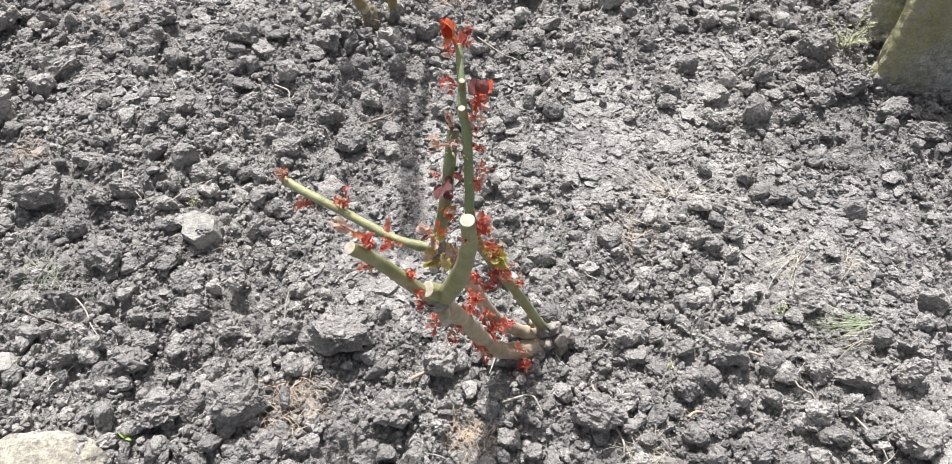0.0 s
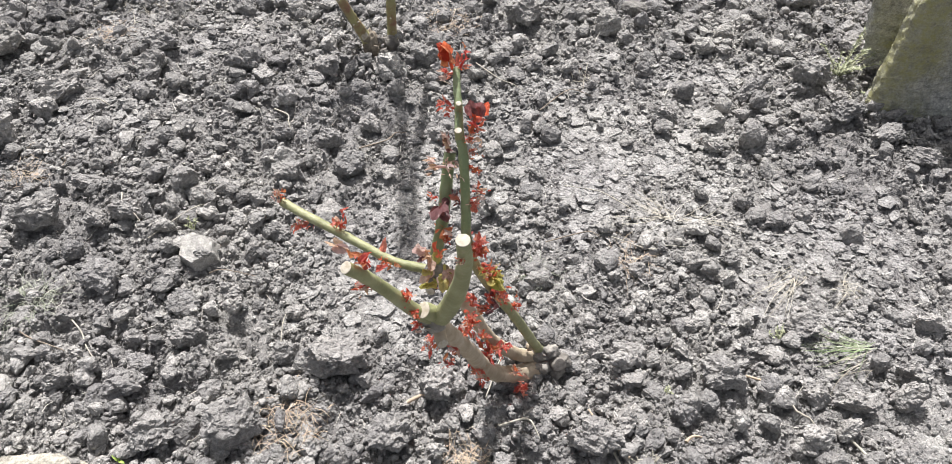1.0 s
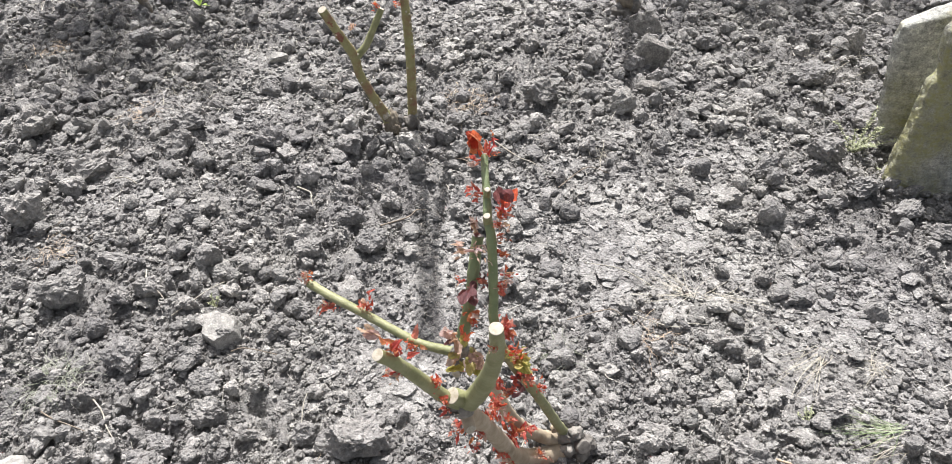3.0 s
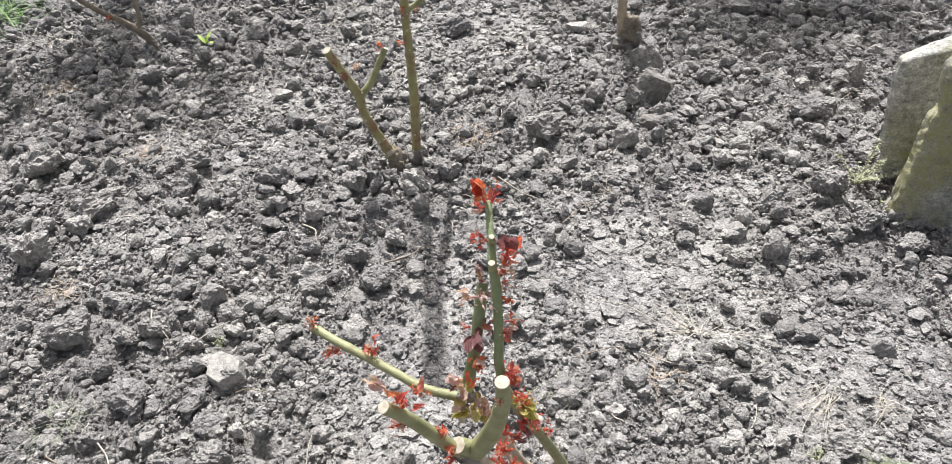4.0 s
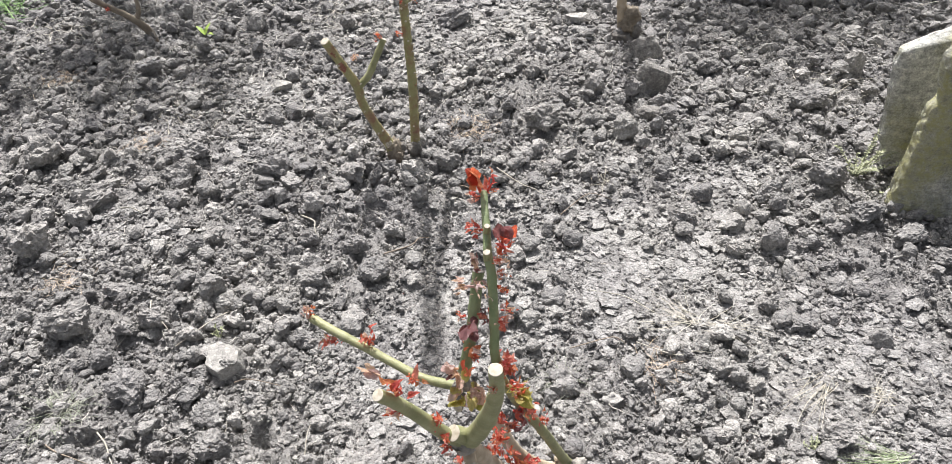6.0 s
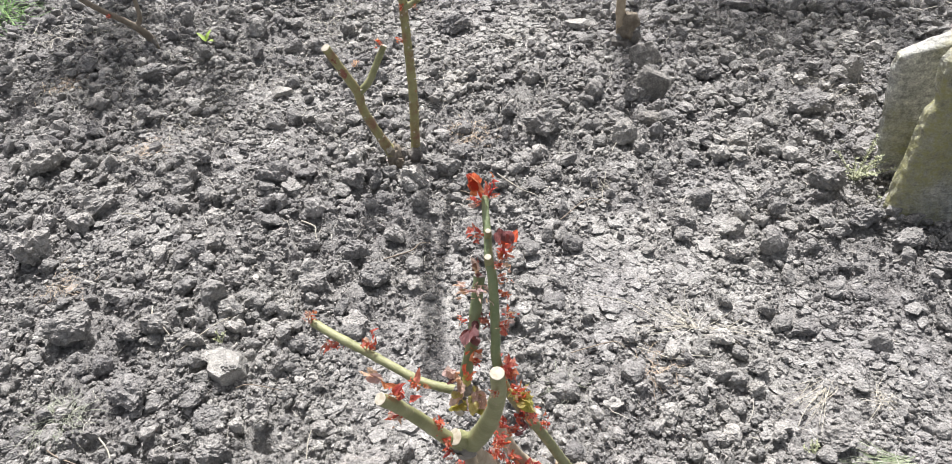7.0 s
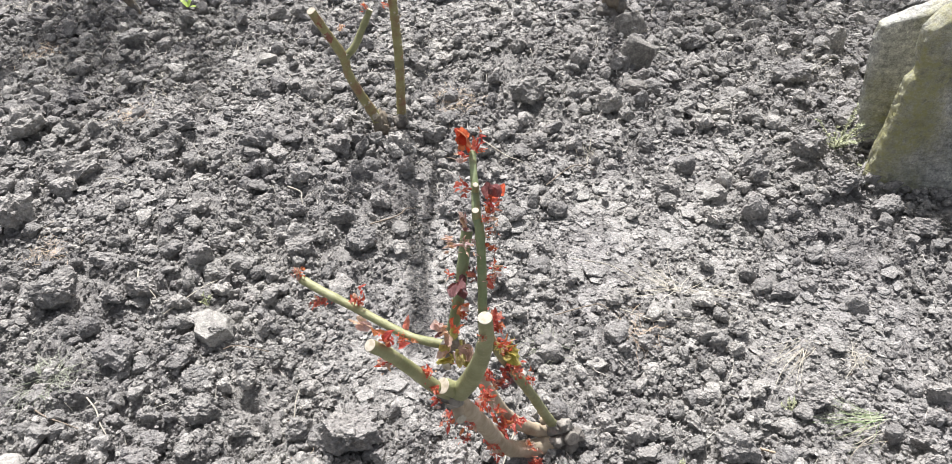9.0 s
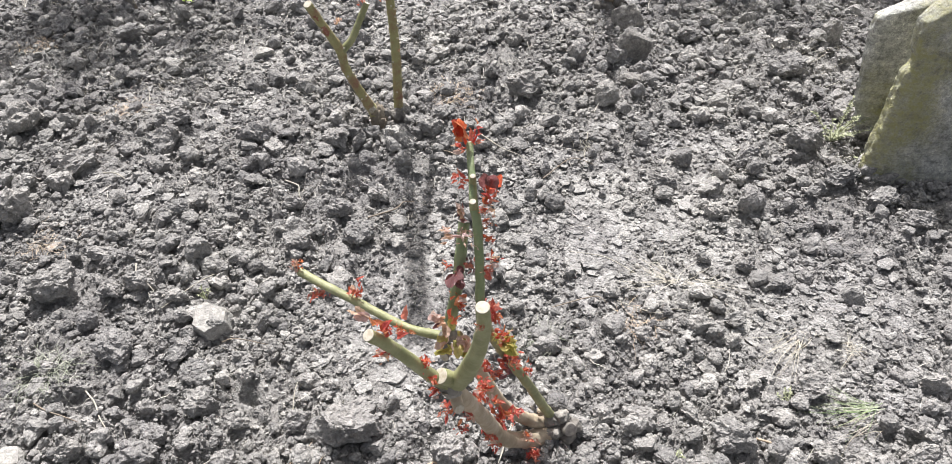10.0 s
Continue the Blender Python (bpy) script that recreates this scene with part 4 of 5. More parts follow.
# ---------- weeds, grass, straw ----------


def blades(r, count, place, radius, length, width, rise, droop, heading=None, fan=math.pi):
    """Thin bent blades from a tuft; returns verts and quads."""
    V, Q = [], []
    n = 6
    for _ in range(count):
        a = r.uniform(0, 2 * math.pi) if heading is None else heading + r.normal(0, fan)
        L = length * r.uniform(0.45, 1.1)
        out = np.array((math.cos(a), math.sin(a), 0))
        side = np.array((-math.sin(a), math.cos(a), 0))
        base = np.array(place) + np.array((*(r.normal(0, radius, 2)), -0.004))
        lift, bend = rise * r.uniform(0.3, 1.2), droop * r.uniform(0.5, 1.4)
        sway = r.normal(0, 0.25)
        s = np.linspace(0, 1, n)
        line = base + np.outer(s * L, out) + np.outer((lift * s - bend * s * s) * L, (0, 0, 1)) + np.outer(sway * s * s * L, side)
        line[:, 2] = np.maximum(line[:, 2], height(line[:, 0], line[:, 1]) + 0.009)
        w = width * 0.65 * r.uniform(0.6, 1.2) * (1 - 0.85 * s ** 2)
        k = sum(len(b) for b in V)
        ring = np.stack([line - np.outer(w, side), line + np.array((0, 0, 1)) * (w * 0.5)[:, None], line + np.outer(w, side)], 1).reshape(-1, 3)
        V.append(ring)
        for i in range(n - 1):
            for j in range(2):
                Q.append((k + i * 3 + j, k + i * 3 + j + 1, k + i * 3 + j + 4, k + i * 3 + j + 3))
    return np.vstack(V), np.array(Q)


def tuft(name, label, mat, seed, category="grass", **kw):
    r = np.random.default_rng(seed)
    x, y = kw.pop("at")
    v, q = blades(r, place=(x, y, ground_z(x, y)), **kw)
    return tagged(new(name, mesh_from(name, v, q, mat, True)), label, category, kind="stuff")


tuft("grass_tuft", "dry grey-green grass tuft spreading over clods", GREYGREEN, 1, at=(-0.80, 0.865), count=90, radius=0.02, length=0.08, width=0.0009, rise=1.0, droop=0.95)
tuft("grass_tuft", "flattened grass clump, half green and half bleached", HALFDRY, 2, at=(0.69, 0.775), count=44, radius=0.007, length=0.115, width=0.0009, rise=0.7, droop=0.7, heading=3.2, fan=0.3)
tuft("grass_tuft", "flattened bleached dry grass clump", STRAW, 3, at=(0.67, 0.75), count=14, radius=0.016, length=0.11, width=0.0009, rise=0.6, droop=0.6, heading=3.5, fan=0.25)
tuft("grass_tuft", "pale dry grass lying over soil", STRAW, 4, at=(0.613, 0.935), count=15, radius=0.012, length=0.14, width=0.0011, rise=0.7, droop=0.7, heading=4.05, fan=0.22)
tuft("grass_tuft", "thin bleached dry grass spray", STRAW, 5, at=(0.405, 1.09), count=26, radius=0.008, length=0.13, width=0.001, rise=0.3, droop=0.3, heading=2.5, fan=0.7)
tuft("grass_tuft", "thin bleached dry grass spray", STRAW, 6, at=(0.44, 1.075), count=16, radius=0.01, length=0.11, width=0.001, rise=0.3, droop=0.3, heading=0.0, fan=0.5)
tuft("grass_tuft", "short bleached dry grass on crusted soil", STRAW, 7, at=(0.70, 0.90), count=26, radius=0.014, length=0.05, width=0.0009, rise=0.3, droop=0.35)
tuft("grass_tuft", "tangle of brown dry stalks", TAN, 8, at=(0.32, 0.98), count=40, radius=0.02, length=0.06, width=0.0009, rise=0.35, droop=0.5)
tuft("grass_tuft", "wiry grey dry grass tuft", GREYGREEN, 9, at=(0.13, 0.945), count=40, radius=0.012, length=0.055, width=0.0008, rise=0.5, droop=0.7)
tuft("dry_weed", "small pinkish-tan tangle of dry roots", TAN, 10, "weed", at=(-0.285, 0.62), count=130, radius=0.026, length=0.036, width=0.0009, rise=1.3, droop=1.5)
tuft("dry_weed", "small pinkish-tan tangle of dry roots", TAN, 11, "weed", at=(0.0, 0.57), count=110, radius=0.02, length=0.033, width=0.0009, rise=1.3, droop=1.5)
tuft("dry_weed", "bleached straw tuft at the rose's foot", STRAW, 12, "weed", at=(0.27, 0.525), count=90, radius=0.02, length=0.05, width=0.0009, rise=0.6, droop=0.7)
tuft("dry_weed", "yellowish tuft of dry roots", TAN, 13, "weed", at=(-0.96, 1.22), count=70, radius=0.025, length=0.03, width=0.0009, rise=0.6, droop=0.8)
tuft("dry_weed", "tangle of fine dry roots", TAN, 14, "weed", at=(-1.4, 2.17), count=80, radius=0.03, length=0.045, width=0.0014, rise=0.6, droop=0.8)
tuft("dry_weed", "tangle of fine dry roots", TAN, 15, "weed", at=(-0.98, 1.78), count=60, radius=0.03, length=0.04, width=0.0012, rise=0.6, droop=0.8)
tuft("dry_weed", "grey-tan tangle of fine dry roots", TAN, 16, "weed", at=(-0.06, 1.84), count=120, radius=0.035, length=0.045, width=0.0011, rise=0.6, droop=0.8)
tuft("dry_weed", "bleached sticks and roots on the soil", STRAW, 17, "weed", at=(-0.93, 1.92), count=40, radius=0.08, length=0.06, width=0.0012, rise=0.3, droop=0.4)
tuft("dry_weed", "bundle of long pale dry stems", STRAW, 18, "weed", at=(1.66, 2.72), count=26, radius=0.03, length=0.28, width=0.0024, rise=0.8, droop=0.5, heading=2.6, fan=0.7)
tuft("dry_weed", "sparse bleached dry stems beside the slab", STRAW, 19, "weed", at=(1.12, 2.08), count=12, radius=0.03, length=0.22, width=0.0016, rise=0.45, droop=0.5, heading=2.9, fan=0.6)
tuft("dry_weed", "pale dry stalks among clods", STRAW, 20, "weed", at=(-0.57, 2.68), count=26, radius=0.05, length=0.1, width=0.0018, rise=0.5, droop=0.6)
tuft("dry_weed", "bleached fallen stalks among clods", STRAW, 21, "weed", at=(-1.55, 2.5), count=26, radius=0.08, length=0.14, width=0.002, rise=0.3, droop=0.4)
tuft("grass_tuft", "lush green grass clump at the bed's edge", GRASS, 22, at=(-1.95, 2.74), count=220, radius=0.07, length=0.2, width=0.0032, rise=1.3, droop=0.9)
tuft("grass_tuft", "short bleached grass on bare soil", STRAW, 23, at=(0.28, 1.58), count=18, radius=0.01, length=0.06, width=0.001, rise=0.3, droop=0.35)


def leafy_weed(name, label, mat, seed, at, stems, length, leaf):
    """A low weed: thin stems with many tiny leaves."""
    r = np.random.default_rng(seed)
    z0 = ground_z(*at)
    ob = thing(name, (*at, z0), label, "weed")
    V, Q, k = [], [], 0
    for _ in range(stems):
        a, lean = r.uniform(0, 2 * math.pi), r.uniform(0.3, 1.0)
        L = length * r.uniform(0.5, 1.1)
        pts = [np.array((*at, z0 - 0.003)) + np.array((math.cos(a) * lean * L * s, math.sin(a) * lean * L * s, L * s * (1 - 0.45 * lean * s))) for s in (0, 0.4, 0.75, 1)]
        v, q, _ = tube([(*p, 0.0011) for p in pts], step=0.01, sides=5, rough=0.05, node_gap=0)
        piece("weed_stem", mesh_from("weed_stem", v, q, mat, True), ob)
        c = spline([(*p, 1) for p in pts], 0.004)
        for p in c[3:, :3]:
            for _ in range(2):
                d = r.normal(size=3)
                d[2] = abs(d[2]) * 0.5
                d /= np.linalg.norm(d)
                s = np.cross(d, (0, 0, 1))
                s /= np.linalg.norm(s)
                l = leaf * r.uniform(0.6, 1.2)
                V += [p, p + d * l * 0.5 + s * l * 0.22 + (0, 0, l * 0.1), p + d * l, p + d * l * 0.5 - s * l * 0.22 + (0, 0, l * 0.1)]
                Q.append((k, k + 1, k + 2, k + 3))
                k += 4
    piece("foliage", mesh_from("foliage", V, Q, mat, False), ob, kind="stuff")
    return ob


leafy_weed("leafy_weed", "feathery pale green weed beside the slab", FEATHER, 31, (0.925, 1.60), 14, 0.13, 0.01)
leafy_weed("leafy_weed", "small grey-green weed at the slab's foot", FEATHER, 32, (0.97, 1.52), 5, 0.04, 0.009)
leafy_weed("leafy_weed", "small yellow-green weed in the soil", FEATHER, 33, (0.545, 0.785), 6, 0.03, 0.006)
leafy_weed("leafy_weed", "tiny green weed between clods", FEATHER, 34, (0.33, 0.68), 3, 0.014, 0.006)
leafy_weed("leafy_weed", "grey-green weed under dry grass", FEATHER, 35, (-0.56, 1.06), 4, 0.03, 0.007)


def sprout(at, seed, size):
    r = np.random.default_rng(seed)
    z0 = ground_z(*at)
    ob = thing("seedling", (*at, z0), "bright green two-leaved seedling between clods", "seedling")
    me = leaf_mesh("seed_leaf", SPROUT, 0.17, 0.3, 0.3, 0.1, 1)
    for a, tip in ((150, 50), (-20, 25), (60, 60)):
        leaf = under(new("seed_leaf", me), ob)
        leaf.matrix_basis = Matrix.LocRotScale(Vector((*at, z0 + 0.012 + 0.25 * size)), (Matrix.Rotation(radians(a - 90), 3, "Z") @ Matrix.Rotation(radians(tip), 3, "X")).to_quaternion(), (size, size, size))


sprout((-1.01, 2.46), 1, 0.05)
sprout((-0.535, 0.555), 2, 0.014)


def stick(name, label, a, b, radius, mat, seed, bend=0.12):
    r = np.random.default_rng(seed)
    a, b = np.array((*a, ground_z(*a) + 0.012)), np.array((*b, ground_z(*b) + 0.012))
    L = np.linalg.norm(b - a)
    m = (a + b) / 2 + r.normal(0, bend * L, 3) * (1, 1, 0.3) + (0, 0, 0.006)
    q3 = a * 0.25 + b * 0.75 + (m - (a + b) / 2) * 0.6 + r.normal(0, bend * 0.25 * L, 3) * (1, 1, 0.2) + (0, 0, 0.005)
    v, q, _ = tube([(*a, radius), (*m, radius * 0.9), (*q3, radius * 0.75), (*b, radius * 0.5)], step=0.008, sides=6, rough=0.12, node_gap=0.03, seed=seed)
    return tagged(new(name, mesh_from(name, v, q, mat, True)), label, "twig", "fallen twigs")


STICKS = [((0.01, 1.62), (0.13, 1.5), 0.0014, 0), ((-0.73, 1.15), (-0.66, 1.06), 0.0016, 0), ((-0.64, 1.03), (-0.55, 1.13), 0.0013, 0), ((-0.73, 0.84), (-0.64, 0.74), 0.0017, 0), ((-0.8, 0.8), (-0.7, 0.76), 0.0015, 1),
          ((-0.92, 1.47), (-0.86, 1.45), 0.0022, 0), ((-0.47, 1.45), (-0.42, 1.38), 0.002, 0), ((0.28, 1.03), (0.42, 1.0), 0.001, 0), ((0.33, 1.11), (0.2, 1.18), 0.0012, 0), ((-0.1, 0.665), (-0.055, 0.675), 0.0032, 2),
          ((0.25, 0.56), (0.20, 0.66), 0.0026, 2), ((0.22, 0.60), (0.235, 0.53), 0.0022, 0), ((0.05, 0.62), (0.115, 0.60), 0.002, 0), ((0.34, 0.585), (0.37, 0.60), 0.003, 2), ((0.47, 0.715), (0.50, 0.69), 0.0022, 2),
          ((0.52, 0.68), (0.555, 0.60), 0.0016, 0), ((0.6, 0.60), (0.63, 0.52), 0.0022, 0), ((0.15, 1.02), (0.26, 1.03), 0.0012, 1), ((-0.02, 1.5), (-0.09, 1.56), 0.0018, 1), ((-0.25, 1.30), (-0.15, 1.36), 0.0018, 1),
          ((0.16, 1.42), (0.29, 1.49), 0.0013, 1), ((0.03, 0.66), (0.075, 0.79), 0.0014, 0), ((-0.33, 0.78), (-0.32, 0.86), 0.0011, 0), ((-0.49, 0.93), (-0.40, 0.92), 0.0013, 1)]
TWIG_LABELS = ("bleached thin dry stalk lying on the soil", "thin grey-brown twig lying on the soil", "short thick tan twig piece on the soil")
for i, (a, b, radius, k) in enumerate(STICKS):
    stick("dry_twig", TWIG_LABELS[k], a, b, radius, (STRAW, TWIG, TAN)[k], 900 + i)

# fine straw and root scraps all over the bed
r = np.random.default_rng(77)
V, Q, k = [], [], 0
for i in range(1500):
    y = 0.42 + 2.6 * r.random() ** 1.2
    x = r.uniform(-0.72, 0.72) * (0.62 + 0.62 * y)
    if i > 560:      # more of them lie on the far side
        x, y = r.uniform(-1.7, 0.1), r.uniform(1.75, 3.0)
    if i > 1100:     # longer roots in the middle distance
        x, y = r.uniform(-1.2, 1.3), r.uniform(1.4, 2.9)
    v, q = blades(r, 1, (x, y, ground_z(x, y) + 0.008), 0.001, r.uniform(0.015, 0.06) * (1 if i <= 1100 else 1.5), r.uniform(0.0006, 0.0013) * (0.7 + 0.55 * y), 0.15, 0.15)
    V.append(v)
    Q.append(q + k)
    k += len(v)
piece("straw_scraps", mesh_from("straw_scraps", np.vstack(V), np.vstack(Q), ROOTS, False), ground, "bleached straw and root scraps", "stuff")

# ---------- clods ----------
# x, y, width, height over width, pale
CLODS_LEFT = [
    (-0.82, 1.62, 0.095, 0.64, 0), (-0.98, 1.58, 0.062, 0.86, 0), (-0.99, 1.50, 0.120, 0.36, 0), (-1.01, 1.43, 0.076, 0.67, 0), (-0.57, 1.51, 0.048, 1.30, 0), (-0.52, 1.58, 0.062, 1.05, 0),
    (-0.52, 1.41, 0.060, 0.75, 0), (-0.44, 1.37, 0.062, 1.07, 0), (-0.86, 1.07, 0.131, 0.54, 0), (-0.71, 1.10, 0.097, 0.64, 0), (-0.82, 1.19, 0.091, 0.48, 0),
    (-0.75, 1.07, 0.058, 0.95, 0), (-0.425, 0.985, 0.062, 0.6, 0), (-0.395, 1.215, 0.075, 0.7, 0), (-0.38, 1.04, 0.053, 1.07, 0), (-0.44, 1.10, 0.059, 0.89, 0), (-0.68, 0.91, 0.092, 0.56, 0), (-1.07, 1.32, 0.099, 1.2, 0)]
CLODS_FRONT = [
    (-0.72, 0.83, 0.044, 1.00, 0), (-0.59, 0.79, 0.048, 1.00, 0), (-0.44, 0.89, 0.054, 0.78, 0), (-0.42, 0.84, 0.044, 0.79, 0), (-0.52, 0.86, 0.072, 0.58, 0), (-0.56, 0.92, 0.052, 0.71, 0), (-0.49, 0.79, 0.072, 0.68, 0),
    (-0.57, 0.69, 0.086, 0.83, 0), (-0.56, 0.73, 0.052, 1.11, 0), (-0.78, 0.68, 0.059, 0.83, 1), (-0.64, 0.72, 0.045, 0.66, 0), (-0.69, 0.70, 0.062, 0.77, 0), (-0.49, 0.60, 0.089, 0.61, 0), (-0.36, 0.61, 0.111, 0.6, 0),
    (-0.42, 0.76, 0.047, 0.71, 0), (-0.31, 0.75, 0.055, 1.00, 0), (-0.22, 0.73, 0.113, 0.81, 0), (-0.05, 0.69, 0.072, 1.1, 0), (-0.26, 0.77, 0.035, 0.78, 0), (-0.12, 0.60, 0.078, 0.85, 0)]
CLODS_MIDDLE = [
    (-0.36, 1.60, 0.080, 0.90, 0), (-0.20, 1.59, 0.094, 0.70, 0), (-0.12, 1.66, 0.089, 0.87, 0), (-0.29, 1.43, 0.059, 0.75, 0), (-0.32, 1.32, 0.085, 0.58, 0), (-0.23, 1.39, 0.061, 0.83, 0),
    (-0.29, 1.11, 0.064, 0.80, 0), (-0.14, 1.19, 0.042, 1.30, 0), (-0.265, 1.24, 0.075, 0.8, 0), (-0.08, 1.36, 0.059, 0.86, 0), (0.22, 0.90, 0.044, 0.53, 1), (0.07, 0.88, 0.039, 1.18, 1), (0.22, 0.77, 0.044, 1.00, 0), (0.39, 0.82, 0.046, 1.00, 0)]
CLODS_RIGHT = [
    (0.872, 1.42, 0.085, 0.75, 0), (0.945, 1.335, 0.085, 0.45, 0), (0.985, 1.255, 0.08, 0.5, 0), (0.83, 1.56, 0.098, 0.72, 0), (0.81, 1.67, 0.088, 0.72, 0), (0.67, 1.51, 0.100, 0.40, 0), (0.45, 1.42, 0.075, 0.60, 0), (0.54, 1.30, 0.052, 0.72, 0),
    (0.72, 1.32, 0.048, 0.81, 0), (0.74, 1.25, 0.053, 0.56, 0), (0.57, 1.13, 0.054, 1.00, 0), (0.63, 1.08, 0.083, 0.5, 0), (0.28, 0.76, 0.068, 0.81, 0), (0.43, 0.95, 0.056, 0.87, 0), (0.50, 0.97, 0.050, 0.75, 0), (0.48, 0.92, 0.044, 0.83, 0), (0.59, 0.81, 0.074, 0.73, 0)]
CLODS_NEAR = [
    (0.63, 0.66, 0.083, 0.72, 0), (0.57, 0.67, 0.059, 0.69, 0), (0.75, 0.72, 0.064, 0.96, 0), (0.72, 0.67, 0.074, 0.81, 0), (0.43, 0.71, 0.080, 0.69, 0), (0.28, 0.71, 0.045, 0.76, 0), (0.25, 0.62, 0.054, 0.77, 0), (0.60, 0.61, 0.059, 0.58, 0),
    (0.82, 0.82, 0.065, 1.20, 0), (0.03, 0.61, 0.050, 1.00, 0), (0.20, 0.59, 0.093, 0.67, 0), (0.06, 0.56, 0.044, 1.14, 0), (0.55, 0.59, 0.057, 0.96, 0), (-0.25, 0.58, 0.051, 1.20, 0), (0.44, 0.53, 0.063, 0.67, 0), (0.68, 0.55, 0.079, 0.86, 0), (-0.16, 0.53, 0.059, 0.83, 0), (0.35, 0.64, 0.053, 0.80, 0)]
CLODS_FAR = [
    (0.31, 2.56, 0.096, 0.57, 1), (-0.13, 2.56, 0.119, 0.46, 0), (0.14, 1.86, 0.127, 0.56, 0), (-0.81, 1.76, 0.058, 0.81, 0), (-0.81, 1.70, 0.110, 0.35, 0), (-1.11, 2.20, 0.093, 0.43, 0),
    (-1.21, 1.67, 0.122, 0.66, 0), (-0.66, 2.09, 0.072, 0.44, 1), (0.76, 2.25, 0.068, 0.81, 0), (0.91, 2.70, 0.130, 0.42, 0), (1.21, 2.67, 0.134, 0.50, 0), (0.91, 1.94, 0.122, 0.35, 0), (0.67, 2.17, 0.107, 0.50, 0), (-0.37, 1.81, 0.063, 1.11, 0), (0.80, 1.53, 0.066, 0.75, 0), (-0.58, 1.62, 0.100, 0.5, 0)]
PINNED = CLODS_LEFT + CLODS_FRONT + CLODS_MIDDLE + CLODS_RIGHT + CLODS_NEAR + CLODS_FAR

shape_rng = np.random.default_rng(11)
KINDS = []
for i in range(26):
    planes, rough = ((3, 0.32), (4, 0.26), (3, 0.38))[i % 3]
    KINDS.append(lump(4, shape_rng, planes, rough, (1, shape_rng.uniform(0.7, 1.0), shape_rng.uniform(0.55, 0.9))))
for i in range(6):
    v = lump(4, shape_rng, 7, 0.16, (1, shape_rng.uniform(0.75, 1.0), 0.6))
    v[:, 2] = np.minimum(v[:, 2], 0.16 + 0.1 * v[:, 0] + 0.02 * perlin(v * 9))
    KINDS.append(v)
MESHES = [[mesh_from("clod", *(crumbly(v, ICO[4][1], shape_rng, 40, 0.02, 0.05) if m is CLOD else (v, ICO[4][1])), m, False) for v in KINDS] for m in (CLOD, PALE)]
SMALL = [lump(3, shape_rng, 3, shape_rng.choice((0.26, 0.32, 0.4)), (1, shape_rng.uniform(0.7, 1.0), shape_rng.uniform(0.55, 0.9))) for _ in range(30)]
SMALL_MESHES = [mesh_from("clod", *crumbly(v, ICO[3][1], shape_rng, 14, 0.04, 0.08), CLOD, False) for v in SMALL]
placed = []
r = np.random.default_rng(5)


def put_clod(x, y, w, tall, pale, kind, plain=False):
    ob = under(new("clod", SMALL_MESHES[kind] if plain else MESHES[pale][kind]), ground)
    v = SMALL[kind] if plain else KINDS[kind]
    low = v[:, 2].min()
    s = Vector((w, w * min(1, 0.55 + 0.45 * tall), w * (0.55 + 0.55 * tall)))
    z = ground_z(x, y) - low * s.z * (0.9 if pale else 0.8)
    ob.matrix_basis = Matrix.LocRotScale((x, y, z), Euler((r.normal(0, 0.05 if pale else 0.2), r.normal(0, 0.05 if pale else 0.2), r.choice((0, math.pi)) + r.normal(0, 0.35))), s)
    placed.append((x, y, w))


for x, y, w, tall, pale in PINNED:
    put_clod(x, y, w, tall, pale, 26 + int(r.integers(6)) if pale else 3 * int(r.integers(8)) + 2 * int(r.integers(2)))


def faced_clod(x, y, z, size, sides, offset, tilt, turn, seed, mat):
    """A clod broken to a many-sided flat face that is tipped by tilt degrees."""
    q = np.random.default_rng(seed)
    v = ICO[4][0] * (1.25 + 0.25 * perlin(ICO[4][0] * 1.3 + seed))[:, None]
    for a in sides:
        n = np.array((math.cos(radians(a)), math.sin(radians(a)), q.uniform(-0.25, 0.15)))
        v -= np.outer(np.maximum(v @ n - offset * q.uniform(0.78, 1.15), 0), n)
    v[:, 2] = np.minimum(v[:, 2], 0.38 + q.uniform(-0.15, 0.15) * v[:, 0] + q.uniform(-0.1, 0.1) * v[:, 1])
    v *= (1 + 0.07 * perlin(v * 3.3 + seed + 9) - 0.1 * np.abs(perlin(v * 7 + seed)))[:, None]
    v += q.normal(0, 0.008, v.shape)
    ob = under(new("clod", mesh_from("clod", v / np.ptp(v[:, 0]), ICO[4][1], mat, False)), ground)
    ob.matrix_basis = Matrix.LocRotScale((x, y, z), Euler((radians(tilt), 0, radians(turn))), Vector(size))
    placed.append((x, y, size[0]))


faced_clod(-0.522, 0.978, 0.03, (0.074, 0.07, 0.048), (8, 70, 118, 182, 238, 305), 0.8, 12, 0, 4, PALE)
while len(placed) < 300:
    y = 0.45 + 2.3 * r.random() ** 1.5
    x = r.uniform(-0.7, 0.7) * (0.6 + 0.6 * y)
    w = 0.024 + 0.035 * r.random() ** 2 + 0.012 * y
    if float(smoothness(np.array([x]), np.array([y]))[0]) > r.uniform(0.2, 0.6) or any(math.hypot(x - a, y - b) < 0.55 * (w + c) for a, b, c in placed):
        continue
    put_clod(x, y, w, r.uniform(0.6, 1.1), 0, int(r.integers(30)), True)


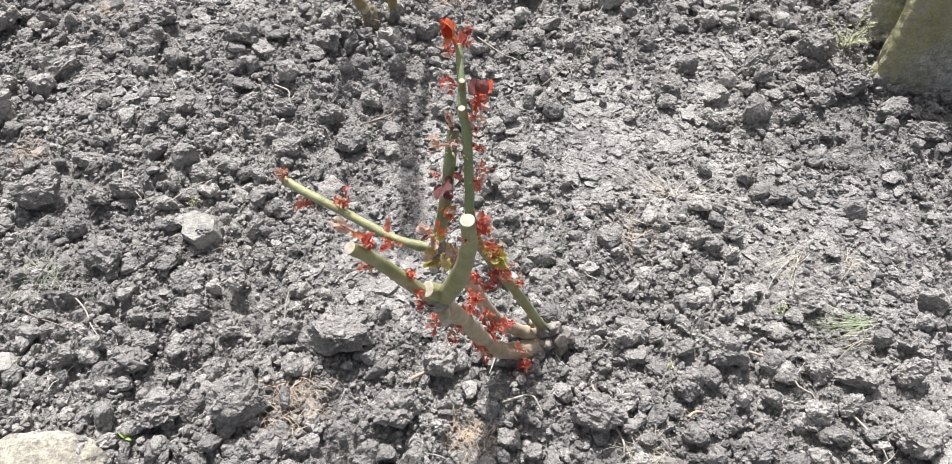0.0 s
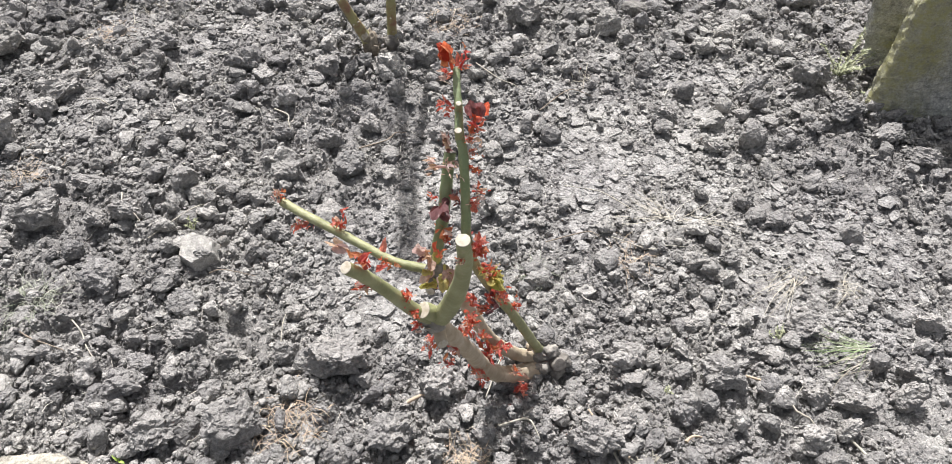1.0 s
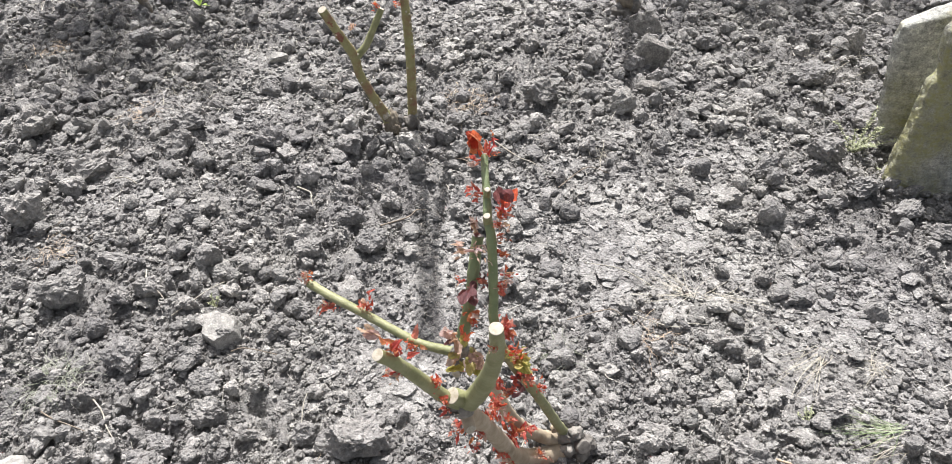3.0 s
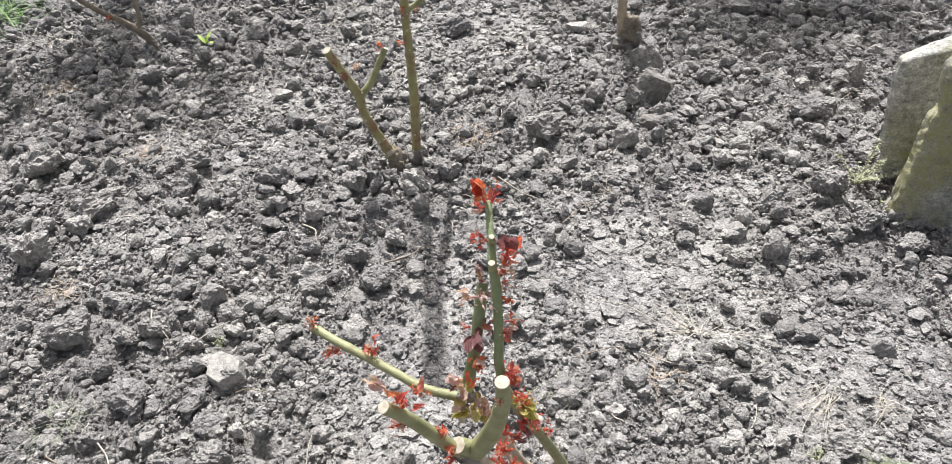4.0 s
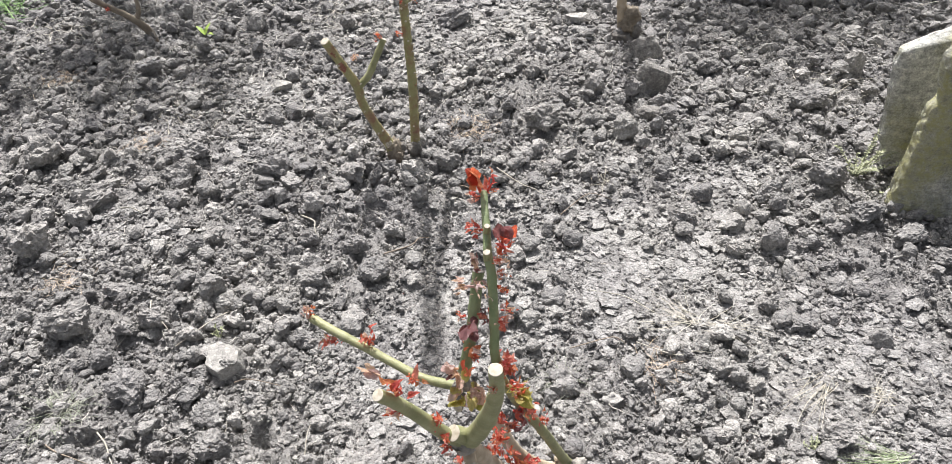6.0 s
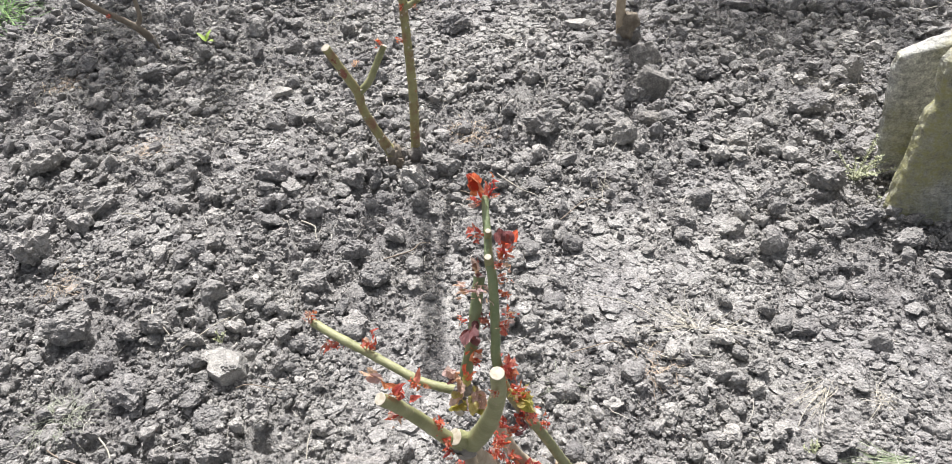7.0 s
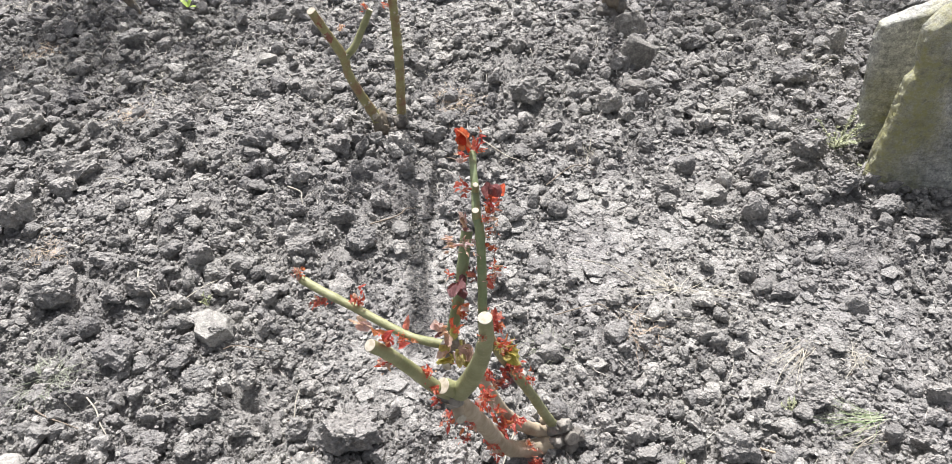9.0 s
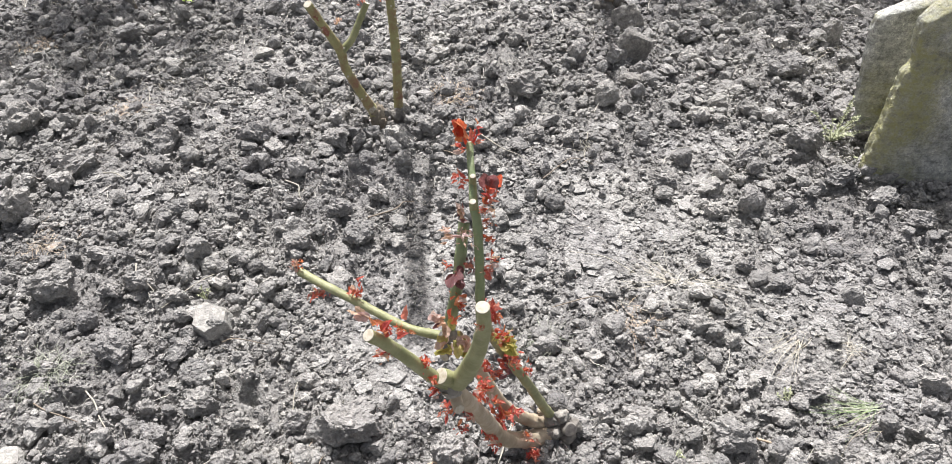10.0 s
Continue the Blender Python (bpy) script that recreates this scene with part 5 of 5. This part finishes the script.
def scatter(name, label, level, count, small, large, power, seed, shapes, near, rough_only, ys=(0.4, 3.15), flat=1.0, tilt=0.38, lift=(0.16, 0.48), mat=CRUMB):
    """Many small clods joined into one mesh; density falls off with distance. rough_only below 0 keeps them to the trodden patches."""
    r = np.random.default_rng(seed)
    forms = np.array([lump(level, r, int(r.integers(4, 8)) + (4 if flat < 1 else 0), r.uniform(0.15, 0.36) if flat == 1 else 0.15, (1, r.uniform(0.65, 1), flat * r.uniform(0.42, 0.8)), flat < 1) for _ in range(shapes)])
    px, py = [], []
    while sum(map(len, px)) < count:
        y = ys[0] + (ys[1] - ys[0]) * r.random(count) ** near
        x = r.uniform(-0.82, 0.82, count) * (0.64 + 0.66 * y)
        sm = smoothness(x, y)
        heap = np.clip(0.55 + 1.3 * flat_noise(x, y, 7, 12), 0.15, 1)
        keep = r.random(count) < ((1 - rough_only * sm) * heap if rough_only >= 0 else np.clip(sm * 1.6 - 0.2, 0, 1))
        px.append(x[keep])
        py.append(y[keep])
    x, y = np.concatenate(px)[:count], np.concatenate(py)[:count]
    size = (small + (large - small) * r.random(count) ** power) * (0.75 + 0.3 * y)
    v = forms[r.integers(shapes, size=count)]
    v = np.einsum("nij,nkj->nki", turn_matrices(r, count, tilt), v) * size[:, None, None]
    z = height(x, y) + size * r.uniform(*lift, count) * flat
    v += np.stack([x, y, z], 1)[:, None]
    f = ICO[level][1][None] + (np.arange(count) * v.shape[1])[:, None, None]
    return piece(name, mesh_from(name, v.reshape(-1, 3), f.reshape(-1, 3), mat, False), ground, label, "stuff")


scatter("small_clods", "heaped small grey soil clods", 3, 1700, 0.014, 0.05, 2.0, 101, 60, 1.1, 0.95, (0.4, 1.75), lift=(0.14, 0.42))
scatter("far_clods", "heaped small grey soil clods", 2, 3000, 0.012, 0.042, 2.1, 105, 60, 1.0, 0.9, (1.7, 3.15), lift=(0.12, 0.42))
scatter("soil_lumps", "loose soil lumps the size of nuts", 2, 8500, 0.007, 0.021, 1.5, 102, 90, 1.2, 0.7, lift=(0.16, 0.46))
scatter("crust_plates", "flat broken plates of dried soil crust", 2, 4200, 0.009, 0.042, 1.9, 104, 60, 1.1, -1, flat=0.26, tilt=0.09, lift=(-0.2, 0.25), mat=CRUST)
scatter("soil_crumbs", "loose fine soil crumbs", 1, 40000, 0.0055, 0.013, 1.3, 103, 80, 1.15, 0.6)
scatter("soil_grains", "loose soil grains", 0, 70000, 0.0035, 0.008, 1.5, 106, 120, 1.3, 0.45)

# the bed goes on all round
r = np.random.default_rng(108)
x, y = np.concatenate([r.uniform(-4.5, 4.5, 5200), r.normal(0, 1.9, 7000)]), np.concatenate([r.uniform(-2.5, 6.5, 5200), r.normal(1.6, 1.5, 7000)])
out = (np.abs(x) > 0.80 * (0.64 + 0.66 * y)) | (y > 3.1) | (y < 0.42)
out &= ~((np.abs(x - 1.27) < 0.45) & (np.abs(y - 1.55) < 0.25))
x, y = x[out], y[out]
n = len(x)
forms = np.array([lump(1, r, 3, 0.3, (1, r.uniform(0.7, 1), r.uniform(0.5, 0.9))) for _ in range(40)])
size = 0.014 + 0.07 * r.random(n) ** 2.5
v = np.einsum("nij,nkj->nki", turn_matrices(r, n, 0.4), forms[r.integers(40, size=n)]) * size[:, None, None]
v += np.stack([x, y, height(x, y) + 0.2 * size], 1)[:, None]
f = ICO[1][1][None] + (np.arange(n) * v.shape[1])[:, None, None]
piece("outer_clods", mesh_from("outer_clods", v.reshape(-1, 3), f.reshape(-1, 3), CRUMB, False), ground, "scattered soil clods", "stuff")
